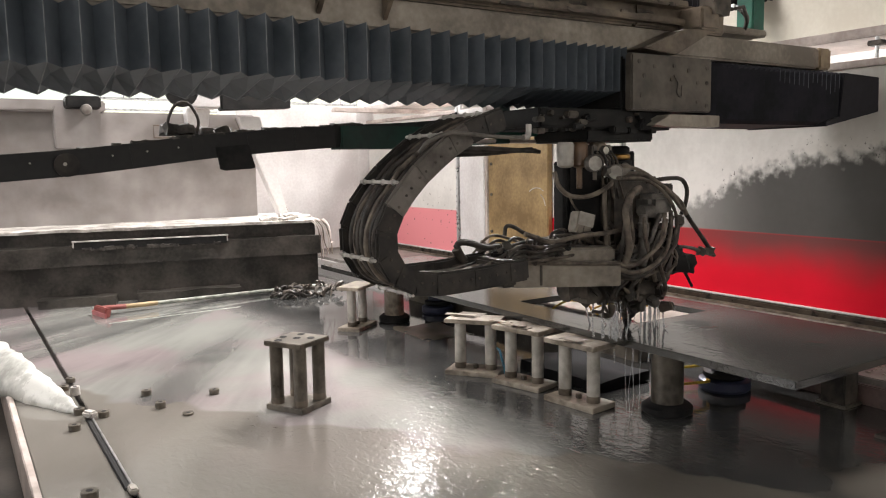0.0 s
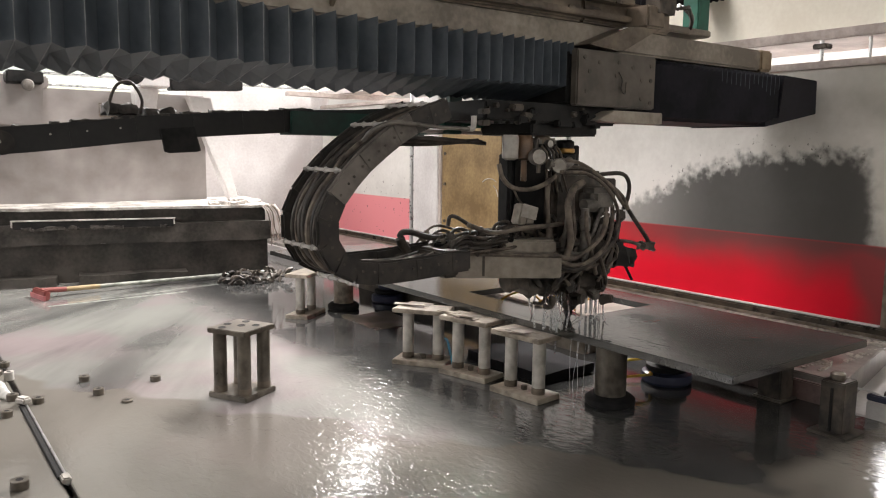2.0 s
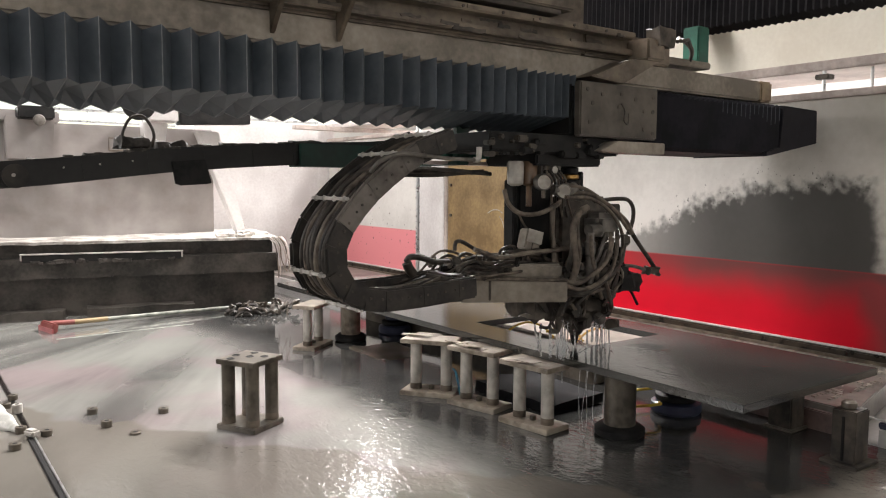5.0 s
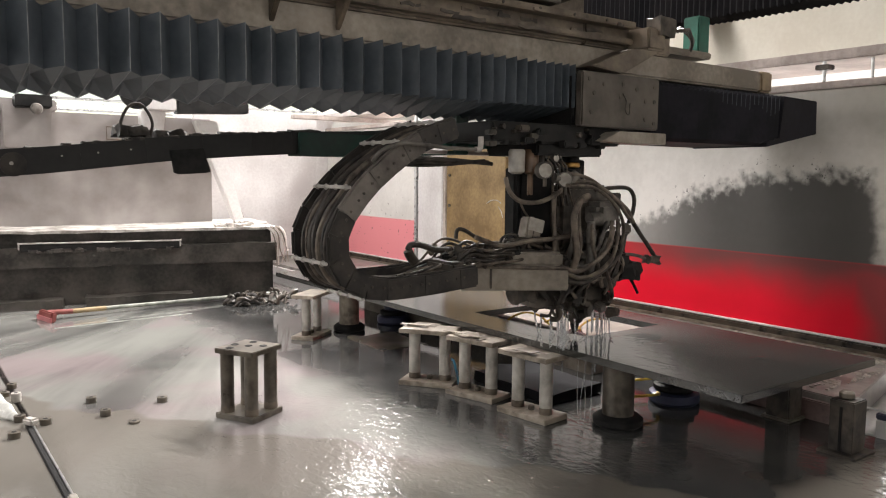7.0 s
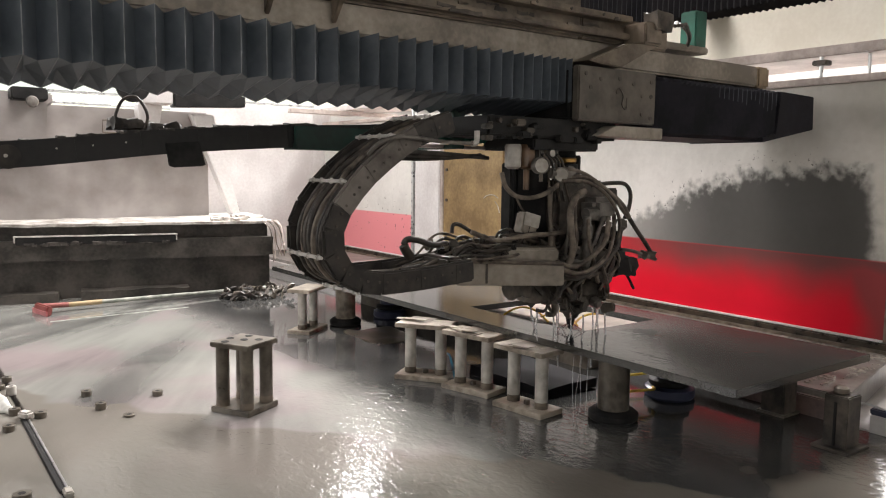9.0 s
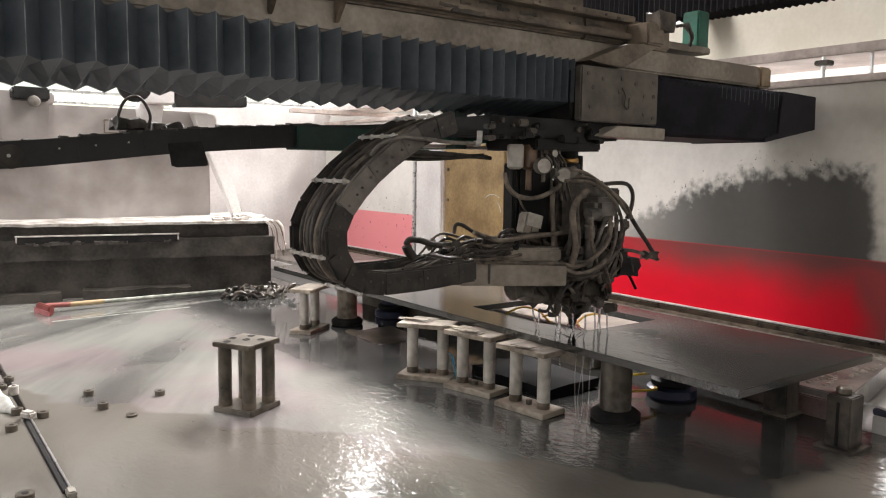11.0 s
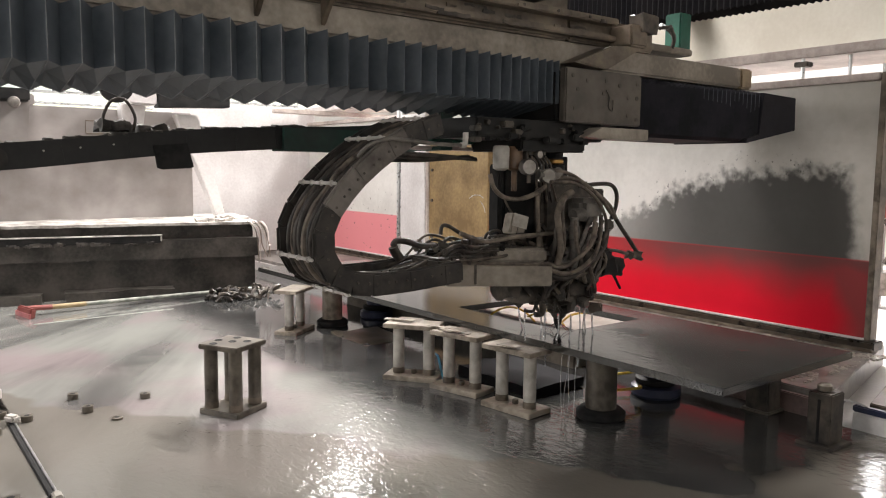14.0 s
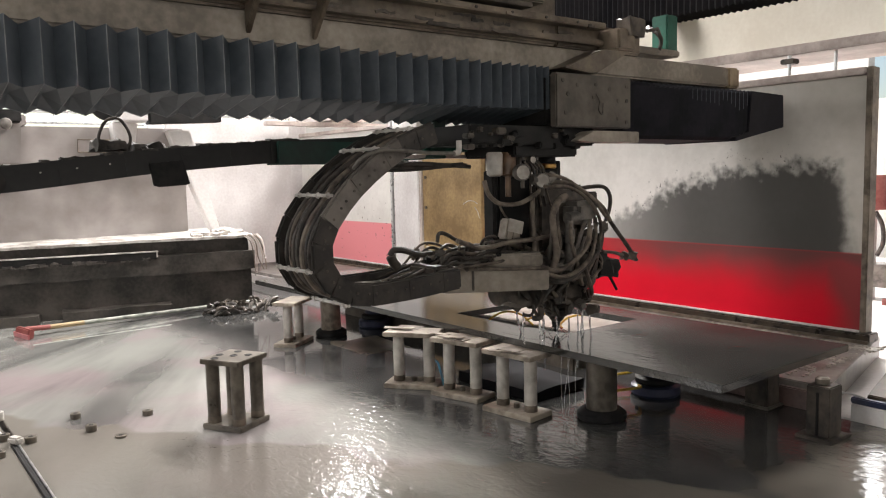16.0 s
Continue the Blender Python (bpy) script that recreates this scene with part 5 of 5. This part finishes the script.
# ---- loose things on the tank floor ----
def bolt_cap(x, y, r=0.0145, h=0.022, material=None, label="short dark steel plug standing on the wet floor"):
    s = thing("floor_plug", (x, y, 0), label, "plug", "plugs on the floor")
    cap = part("cap", lathe((x, y, 0), [(r * 0.96, 0), (r, h * 0.08), (r, h * 0.92), (r * 0.93, h)], 18), material or M_STAND, s)
    part("recess", lathe((x, y, 0), [(r * 0.45, h * 1.001), (r * 0.45, h * 1.02)], 6), M_BLACK, cap)


for x, y, h in ((0.465, 2.41, 0.022), (0.472, 2.255, 0.024), (0.640, 2.30, 0.020), (0.522, 2.145, 0.008), (0.322, 2.265, 0.022), (0.290, 2.29, 0.02), (0.238, 2.19, 0.022), (0.268, 2.33, 0.024), (0.292, 2.71, 0.02), (0.262, 2.62, 0.02), (0.205, 1.70, 0.026)):
    bolt_cap(x, y, 0.0150 if h != 0.026 else 0.018, h * 0.75)
bolt_cap(0.285, 2.545, 0.014, 0.026, M_TARP, "short white plastic plug standing on the wet floor")

bar = thing("slot_bar", (0.287, 2.0, 0), "black bar with a bright edge lying in the floor slot", "bar")
part("bar", box((0.274, 1.70, -0.01), (0.2875, 2.26, 0.005), 0.002), M_BLACK, bar)
part("edge", box((0.288, 1.68, -0.01), (0.2935, 2.26, 0.008), 0.0015), M_STEEL, bar, "bright metal edge")
part("end_cap", box((0.272, 2.240, 0.008), (0.298, 2.278, 0.026), 0.005, Matrix.Translation((0.285, 2.26, 0.02)) @ Matrix.Rotation(0.5, 4, "Z") @ Matrix.Translation((-0.285, -2.26, -0.02))), M_TARP, bar)
part("tip", box((0.278, 1.665, 0.0), (0.296, 1.70, 0.014), 0.003), M_POST, bar)

sheet = thing("plastic_sheet", (0.15, 2.9, 0), "limp white translucent plastic sheet over the gutter edge", "sheet")
part("fold", tube([(-0.10, 3.35, 0.05), (0.02, 3.05, 0.055), (0.10, 2.8, 0.05), (0.17, 2.58, 0.035), (0.225, 2.44, 0.018), (0.262, 2.33, 0.010)], 0.115, 16, 8, r_end=0.010, flat=0.38, wobble=0.2), M_FOAM, sheet)

broom = thing("squeegee_broom", (0.6, 3.9, 0), "red-headed floor squeegee with a worn pole", "broom")
part("head", box((-0.013, -0.075, 0.0), (0.013, 0.075, 0.045), 0.006, pose(0.565, 3.87, 0.0, 0, 12, 12)), M_REDPLASTIC, broom)
part("blade", box((-0.004, -0.08, 0.0), (0.004, 0.08, 0.022), 0.001, pose(0.556, 3.87, 0.0, 0, 0, 12)), M_PINK, broom)
part("socket", tube([(0.575, 3.885, 0.035), (0.68, 3.897, 0.03)], 0.012, 12), M_REDPLASTIC, broom)
part("grip", tube([(0.68, 3.897, 0.03), (0.83, 3.913, 0.028)], 0.0115, 12), M_YELLOW, broom, "yellow pole sleeve")
part("pole", tube([(0.83, 3.913, 0.028), (1.76, 4.01, 0.014)], 0.010, 12), M_BROOMPOLE, broom)
rope = thing("rope_pile", (1.5, 3.85, 0), "heap of dark sludge-covered rope by the slab", "rope")
rr = random.Random(9)
for k in range(60):
    a = Vector((rr.uniform(1.42, 1.74), rr.uniform(3.72, 3.90), rr.uniform(0.006, 0.045)))
    d = Vector((rr.uniform(-0.035, 0.035), rr.uniform(-0.03, 0.03), rr.uniform(-0.012, 0.02)))
    part("strand", tube([a - d, a + Vector((0, 0, 0.012)), a + d], rr.uniform(0.005, 0.011), 7, 4, wobble=0.5), rr.choice((M_SLUDGE, M_SLUDGE, M_GRIME, M_GRIME, M_STAND)), rope)

SA, SB = (0.565, 3.660, 0.000), (1.177, 3.699, 0.000)
single("floor_seam", tube([SA, SB], 0.0025, 6), M_BROOMPOLE, "thin bright weld seam on the floor", "seam", "structure")

# ---- tank end: dark bench with a crusted top, turned a little ----
TURN = pose(0.464, 4.275, 0, 0, 0, -13)
bench = thing("tank_end_bench", (0.464, 4.275, 0), "dark wet concrete bench with a crusted white top", "bench")
part("body", box((-1.6, 0.05, -0.05), (1.30, 0.9, 0.30), 0.01, TURN), M_TROUGH, bench)


def eroded(lo, hi, cuts, amount):
    """A worn block along the bench, with crumbled edges."""
    bm = crumpled(lo, hi, cuts, amount, 16)
    for v in bm.verts:
        v.co += noise.noise_vector(v.co * 5) * amount * 0.7
    bmesh.ops.transform(bm, matrix=TURN, verts=bm.verts)
    return bm


part("ledge", eroded((-1.0, 0.0, 0.20), (1.31, 0.06, 0.30), 34, 0.007), M_TROUGH, bench)
part("upper", eroded((-1.0, 0.055, 0.29), (1.29, 0.9, 0.374), 30, 0.007), M_TROUGH, bench)
bm = box((-1.6, 0.02, 0.372), (1.31, 0.92, 0.386), 0)
bmesh.ops.subdivide_edges(bm, edges=bm.edges, cuts=28, use_grid_fill=True)
for v in bm.verts:
    v.co.z += noise.noise(v.co * 9) * 0.008
    v.co.y += noise.noise(v.co * 14) * 0.012
bmesh.ops.transform(bm, matrix=TURN, verts=bm.verts)
part("crust", bm, M_TARP, bench, "white crusted sediment on the top")
part("step", eroded((-0.12, -0.06, -0.005), (0.24, 0.05, 0.045), 10, 0.008), M_TROUGH, bench)
part("step", eroded((0.34, -0.05, -0.005), (0.86, 0.05, 0.05), 14, 0.008), M_TROUGH, bench)
holder = thing("strip_light_housing", (0.8, 4.2, 0.32), "black recessed slot with a thin bright rim", "slot frame")
part("recess", box((0.055, -0.010, 0.285), (0.80, 0.008, 0.322), 0.002, TURN), M_BLACK, holder)
part("rim", box((0.045, -0.014, 0.3225), (0.81, 0.006, 0.329), 0.001, TURN), M_TARP, holder, "thin white rim")
for x in (0.047, 0.8005):
    part("rim_end", box((x, -0.014, 0.295), (x + 0.0065, 0.006, 0.322), 0.001, TURN), M_TARP, holder)
slot_rnd = random.Random(17)
for k in range(22):
    x, w = slot_rnd.uniform(0.10, 0.78), slot_rnd.uniform(0.008, 0.03)
    lump = crumpled((x - w, -0.022, 0.278), (x + w, -0.006, 0.284 + slot_rnd.uniform(0.0, 0.014)), 3, 0.006, 45)
    bmesh.ops.transform(lump, matrix=TURN, verts=lump.verts)
    part("crust_lump", lump, slot_rnd.choice((M_TROUGH, M_SLUDGE)), holder)
rag = thing("torn_cover", (1.72, 4.0, 0.2), "torn pale plastic cover hanging from the bench's end", "cover")
for k in range(6):
    x = 1.735 + 0.014 * k
    part("strip", tube([(x - 0.04, 4.02 - 0.005 * k, 0.39), (x - 0.01, 3.985, 0.345), (x + rr.uniform(-0.02, 0.02), 3.975, 0.26), (x + rr.uniform(-0.01, 0.03), 3.975, 0.20 + rr.uniform(-0.06, 0.06))], 0.012, 8, 6, r_end=0.005, flat=0.2, wobble=0.4), M_FRAME_PALE if k % 2 else M_FRAME, rag)
crumb = thing("crust_crumbs", (1.6, 4.2, 0.385), "broken white crust lumps on the bench top", "crust", "", "stuff")
for k in range(14):
    x, y, s = rr.uniform(1.0, 1.27), rr.uniform(0.05, 0.4), rr.uniform(0.01, 0.03)
    c = TURN @ Vector((x, y, 0.388))
    part("lump", crumpled(c - Vector((s, s, 0.012)), c + Vector((s, s, s * 0.5)), 2, 0.01, 30), M_TARP, crumb)

# ---- white machine frame behind the bench ----
frame_w = thing("machine_side_frame", (1.0, 4.75, 0.37), "stained white steel machine frame with slanted ribs", "machine frame")
part("panel", box((-0.9, 4.66, 0.37), (1.62, 4.72, 1.005), 0.006), M_WHITE_SMEAR, frame_w)
part("top_rail", box((-0.9, 4.58, 1.0), (0.76, 4.80, 1.06), 0.008), M_WHITE_SMEAR, frame_w)
part("rib", prism([(0.50, 1.03), (0.735, 1.03), (0.715, 0.80), (0.50, 0.80)], "Y", 4.56, 4.66, 0.006), M_WHITE_SMEAR, frame_w)
part("rib", prism([(1.19, 1.03), (1.33, 1.03), (1.31, 0.90), (1.30, 0.80), (1.24, 0.80), (1.20, 0.90)], "Y", 4.57, 4.66, 0.006), M_WHITE, frame_w)
part("rib", prism([(1.50, 0.99), (1.63, 0.99), (1.80, 0.36), (1.75, 0.36)], "Y", 4.58, 4.66, 0.005), M_WHITE, frame_w)
part("knob_box", box((0.55, 4.46, 1.01), (0.72, 4.58, 1.075), 0.008), M_BLACK, frame_w)
part("knob", lathe((0.64, 4.40, 1.0), [(0.006, 0), (0.024, 0.006), (0.03, 0.024), (0.024, 0.042), (0.006, 0.048)], 16, "Y"), M_GRIME_LIGHT, frame_w)
part("cap", box((1.20, 4.50, 1.03), (1.37, 4.64, 1.13), 0.008), M_WHITE, frame_w)
part("dark_rail", prism([(1.38, 1.02), (1.80, 1.04), (1.80, 1.10), (1.38, 1.14)], "Y", 4.50, 4.60, 0.004), M_BLACK, frame_w)
hatch = part("hatch", box((1.02, 4.648, 0.865), (1.19, 4.659, 0.935), 0.002), M_WHITE_SMEAR, frame_w)
part("hatch_frame", tube([(1.02, 4.648, 0.865), (1.19, 4.648, 0.865), (1.19, 4.648, 0.935), (1.02, 4.648, 0.935), (1.02, 4.648, 0.865)], 0.0035, 6, 1), M_FRAME, hatch)
part("slot_strip", box((1.0, 4.645, 0.765), (1.36, 4.661, 0.778), 0.002), M_TARP, frame_w)
part("wheel", lathe((1.13, 4.40, 1.115), [(0.03, 0), (0.09, 0.01), (0.09, 0.03), (0.03, 0.04)], 24, "Y"), M_BLACK, frame_w)
panel2 = thing("side_sheet", (2.0, 4.9, 0.3), "pink-tinged white sheet metal cover with a riveted edge", "cover")
part("sheet", prism([(1.66, 0.10), (2.52, 0.10), (2.52, 1.09), (1.64, 1.09)], "Y", 5.05, 5.08, 0.003), M_WHITE, panel2)
part("seam", tube([(1.70, 4.70, 0.80), (1.83, 4.70, 0.40)], 0.005, 6), M_FRAME, panel2)
rod = thing("lath", (2.5, 4.9, 1.05), "pale wooden lath resting on the back wall", "lath")
part("lath", box((2.30, 4.95, 1.06), (3.3, 5.0, 1.09), 0.003), M_FRAME_PALE, rod)

truss = thing("roof_truss", (1.482, 8.000, 1.311), "thin pale steel lattice truss by the far window", "truss")
part("chord", tube([(1.199, 8.000, 1.366), (4.073, 8.000, 1.369)], 0.012, 6), M_STEEL, truss)
part("chord", tube([(1.195, 8.000, 1.263), (4.073, 8.000, 1.254)], 0.010, 6), M_STEEL, truss)
for k in range(12):
    u, v = (1.199, 8.000, 1.366), (4.073, 8.000, 1.369)
    u2, v2 = (1.195, 8.000, 1.263), (4.073, 8.000, 1.254)
    p, q = Vector(u).lerp(Vector(v), (k + 0.5 * (k % 2)) / 12), Vector(u2).lerp(Vector(v2), (k + 0.7) / 12)
    part("web", tube([p, q], 0.006, 5), M_STEEL, truss)

for f in (0.1, 0.9):
    p = Vector((1.199, 8.000, 1.366)).lerp(Vector((4.073, 8.000, 1.369)), f)
    part("hanger", tube([p, (p.x, p.y, 4.21)], 0.012, 6), M_STEEL, truss)

# grit on the ledge
grit = thing("ledge_grit", (2.4, 1.4, 0.075), "dark wet grit and chips scattered on the ledge", "grit", "", "stuff")
gb = bmesh.new()
for k in range(420):
    x, y = 2.14 + 0.6 * rr.random(), 1.10 + 0.7 * rr.random() ** 2
    if rr.random() < 0.55:
        x = 2.70 - 0.08 * rr.random()
    s = rr.uniform(0.002, 0.007)
    box((x - s, y - s * rr.uniform(0.5, 1.6), 0.0735), (x + s, y + s, 0.0745 + s * 0.7), 0, bm=gb)
part("chips", gb, M_POST, grit, smooth=False)
# outside the enclosure, beyond the panel's end
outer = thing("red_machine_column", (4.6, 1.75, -0.6), "red and white machine column beyond the panel", "column")
part("column", box((4.55, 1.60, -0.6), (4.75, 1.85, 1.6), 0.01), M_WHITE, outer)
part("red_box", box((4.50, 1.62, 0.25), (4.56, 1.80, 0.55), 0.01), M_REDPLASTIC, outer)
part("red_hose", tube([(4.45, 1.75, 0.5), (4.40, 1.73, 0.3), (4.42, 1.75, 0.1), (4.5, 1.8, 0.0)], 0.02, 10), M_REDPLASTIC, outer)
for hi, lo, gap in (((4.500, 1.866, 0.151), (4.500, 1.862, 0.024), 0.0), ((4.500, 1.860, -0.055), (4.500, 1.859, -0.087), 0.0), ((4.500, 1.858, -0.110), (4.500, 1.858, -0.129), 0.0)):
    part("cross_rail", box((4.40, 1.4, lo[2]), (4.549, 2.8, hi[2]), 0.004), M_GRIME_LIGHT, outer)
RB = (4.500, 1.881, 0.638), (4.500, 1.875, 0.450)
part("red_guard", lathe((4.46, RB[0][1], 0), [(0.085, RB[1][2]), (0.08, RB[1][2] + 0.05), (0.05, RB[0][2])], 18), M_REDPLASTIC, outer)
part("black_cable", tube([(4.400, 1.850, 0.440), (4.400, 1.813, 0.364), (4.400, 1.808, 0.272), (4.400, 1.837, 0.202)], 0.012, 8), M_HOSE_DARK, outer)
part("red_cable", tube([(4.300, 1.746, -0.019), (4.300, 1.759, -0.142), (4.300, 1.753, -0.264), (4.300, 1.732, -0.384)], 0.014, 8), M_REDPLASTIC, outer)
part("upright", box((4.41, 1.86, -0.3), (4.45, 1.92, 0.5), 0.004), M_WHITE, outer)
single("outer_floor", box((3.1, -0.9, -0.1), (6.5, 5.0, -0.05), 0), M_WHITE, "pale wet platform beyond the enclosure", "floor", "structure")
wire = thing("wire", (2.3, 1.0, 0.08), "pale bent wire at the ledge's corner", "wire")
part("wire", tube([(2.0, 0.93, 0.10), (2.06, 0.94, 0.085), (2.10, 0.90, 0.07), (2.14, 0.86, 0.03), (2.17, 0.83, 0.0)], 0.003, 6), M_STEEL, wire)

# ---- water ----
jets = thing("water_streams", (1.62, 1.58, 0.21), "thin water streams falling from the cutting head", "water")
FALL = (1.568, 1.678, 0.206)
JET = ((FALL[0], FALL[1], 0.325), (1.47, 1.55, 0.30), (1.515, 1.52, 0.29), (1.55, 1.50, 0.285), (1.58, 1.48, 0.28), (1.60, 1.62, 0.275), (1.69, 1.50, 0.28), (1.71, 1.55, 0.285), (1.735, 1.57, 0.30), (1.745, 1.60, 0.30), (1.66, 1.66, 0.28))
for x, y, z in JET:
    inside = 1.65 < x < 2.01 and y > 1.585
    z1 = 0.08 if inside else 0.206
    part("stream", tube([(x, y, z), (x + rr.uniform(-0.006, 0.006), y, (z + z1) / 2), (x + rr.uniform(-0.01, 0.01), y + rr.uniform(-0.008, 0.008), z1)], 0.0028, 6, 10, wobble=0.5), M_WATER, jets)
for k in range(9):
    a = 2 * math.pi * k / 9
    part("spray", tube([(1.642, 1.59, 0.236), (1.642 + 0.02 * math.cos(a), 1.59 + 0.02 * math.sin(a), 0.222), (1.642 + 0.05 * math.cos(a), 1.59 + 0.04 * math.sin(a), 0.2065)], 0.0012, 5, 5, wobble=0.4), M_WATER, jets)

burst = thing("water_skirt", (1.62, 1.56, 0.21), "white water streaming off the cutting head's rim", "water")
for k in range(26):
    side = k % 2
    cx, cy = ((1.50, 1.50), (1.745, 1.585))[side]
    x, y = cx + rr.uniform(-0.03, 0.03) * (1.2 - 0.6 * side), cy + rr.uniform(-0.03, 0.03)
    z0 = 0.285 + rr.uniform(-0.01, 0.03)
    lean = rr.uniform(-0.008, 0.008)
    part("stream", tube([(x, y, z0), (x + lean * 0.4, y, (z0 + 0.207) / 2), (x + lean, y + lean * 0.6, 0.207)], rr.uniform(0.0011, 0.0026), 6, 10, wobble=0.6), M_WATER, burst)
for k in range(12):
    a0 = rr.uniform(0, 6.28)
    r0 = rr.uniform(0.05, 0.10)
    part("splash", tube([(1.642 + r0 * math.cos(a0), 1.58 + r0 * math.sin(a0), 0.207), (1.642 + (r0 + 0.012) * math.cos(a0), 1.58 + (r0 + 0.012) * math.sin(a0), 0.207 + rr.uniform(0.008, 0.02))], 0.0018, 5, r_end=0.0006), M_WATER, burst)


def puddle(cx, cy, rx, ry, z, seed, amount=0.25, lift=0.003):
    """A shallow pool with an uneven rim and a rippled surface."""
    bm = bmesh.new()
    rings, seg, count = [], 96, 22
    for n in range(1, count + 1):
        s = n / count
        ring = []
        for k in range(seg):
            a = 2 * math.pi * k / seg
            c = Vector((math.cos(a), math.sin(a), seed))
            f = s * (1 + amount * noise.noise(c * 1.6) + 0.5 * amount * noise.noise(c * 4.5))
            p = Vector((cx + rx * f * math.cos(a), cy + ry * f * math.sin(a), z))
            p.z += lift * (1 - s ** 4) * (1 + 0.7 * noise.noise(Vector((p.x * 80, p.y * 60, seed))) + 0.4 * noise.noise(Vector((p.x * 170, p.y * 150, seed))))
            ring.append(bm.verts.new(p))
        rings.append(ring)
    for a, b in zip(rings, rings[1:]):
        for k in range(seg):
            bm.faces.new((a[k], a[(k + 1) % seg], b[(k + 1) % seg], b[k]))
    bm.faces.new(rings[0])
    return bm


for x, y, rx, ry, seed in ((1.60, 1.52, 0.075, 0.20, 3.0), (1.57, 1.32, 0.05, 0.14, 8.0), (1.73, 1.47, 0.11, 0.07, 5.5), (1.86, 1.12, 0.03, 0.022, 12.0), (1.80, 1.40, 0.03, 0.02, 15.0)):
    single("slab_water", puddle(x, y, rx, ry, 0.2062, seed, 0.5, 0.00035), M_FILM, "shallow rippled water pooled on the slab", "water", group="pools on the slab")
curtain = thing("water_curtain", (1.50, 1.42, 0.1), "thin water curtain running off the slab's edge", "water")
for k in range(4):
    x, y = 1.503 + rr.uniform(-0.004, 0.0), 1.385 + 0.016 * k + rr.uniform(-0.006, 0.006)
    part("trickle", tube([(x, y, 0.19), (x - 0.004, y, 0.14), (x - 0.005 + rr.uniform(-0.004, 0.004), y + rr.uniform(-0.008, 0.008), 0.07), (x - 0.006, y + rr.uniform(-0.012, 0.012), 0.002)], 0.0009, 6, 6, wobble=0.6), M_WATER, curtain)
drops = []
for k in range(10):
    x, y = 1.499, 1.30 + 0.02 * k
    d = single("water_drop", lathe((0, 0, 0), [(0.0005, 0.008), (0.002, 0.003), (0.0028, -0.001), (0.002, -0.004), (0.0005, -0.005)], 8), M_WATER, "clear falling water drop", "water drop", group="falling drops", base=(x, y, 0.179))
    drops.append((d, x, y, k * 1.43))


def motions():
    """Gantry along y, carriage along x, head up; drops falling from the slab's edge."""
    dy = [(0, -0.031), (0.5, -0.029), (1, -0.024), (1.5, -0.018), (2, -0.011), (2.5, -0.007), (3, -0.002), (3.5, 0.0), (4.2, 0.0), (6.3, 0.0), (7, 0.0), (11.5, 0.0), (16, 0.0)]
    dx = {0: -0.008, 0.5: -0.008, 1: -0.009, 1.5: -0.009, 2: -0.0095, 2.5: -0.012, 3: -0.012, 3.5: -0.0105, 4.2: -0.010}
    dz = {0: -0.014, 0.5: -0.014, 1: -0.014, 1.5: -0.014, 2: -0.014, 2.5: -0.014, 3: -0.014, 3.5: -0.014, 4.2: -0.012, 6.3: 0.011, 7: 0.002}
    for ob, fx, fz in ((gantry, 0, 0), (carriage, 1, 0), (chain, 1, 0.35), (head, 1, 1), (jets, 1, 0)):
        b = BASE[ob]
        walk(ob, [(t, pose(b.x + fx * dx.get(t, 0.0), b.y + y, b.z + fz * dz.get(t, 0.0))) for t, y in dy])
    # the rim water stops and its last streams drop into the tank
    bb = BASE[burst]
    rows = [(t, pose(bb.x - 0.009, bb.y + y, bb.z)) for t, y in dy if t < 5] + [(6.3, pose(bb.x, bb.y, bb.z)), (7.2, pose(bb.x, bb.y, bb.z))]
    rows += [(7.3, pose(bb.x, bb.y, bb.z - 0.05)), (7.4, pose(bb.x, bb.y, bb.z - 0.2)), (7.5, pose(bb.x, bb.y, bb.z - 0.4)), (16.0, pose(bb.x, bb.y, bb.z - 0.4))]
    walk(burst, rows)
    for d, x, y, late in drops:
        t = 0.4 + late
        walk(d, [(0.0, pose(x, y, 0.179)), (t, pose(x, y, 0.178)), (t + 0.1, pose(x - 0.002, y, 0.13)), (t + 0.2, pose(x - 0.004, y, 0.004)), (16.0, pose(x - 0.004, y, 0.004))])


motions()
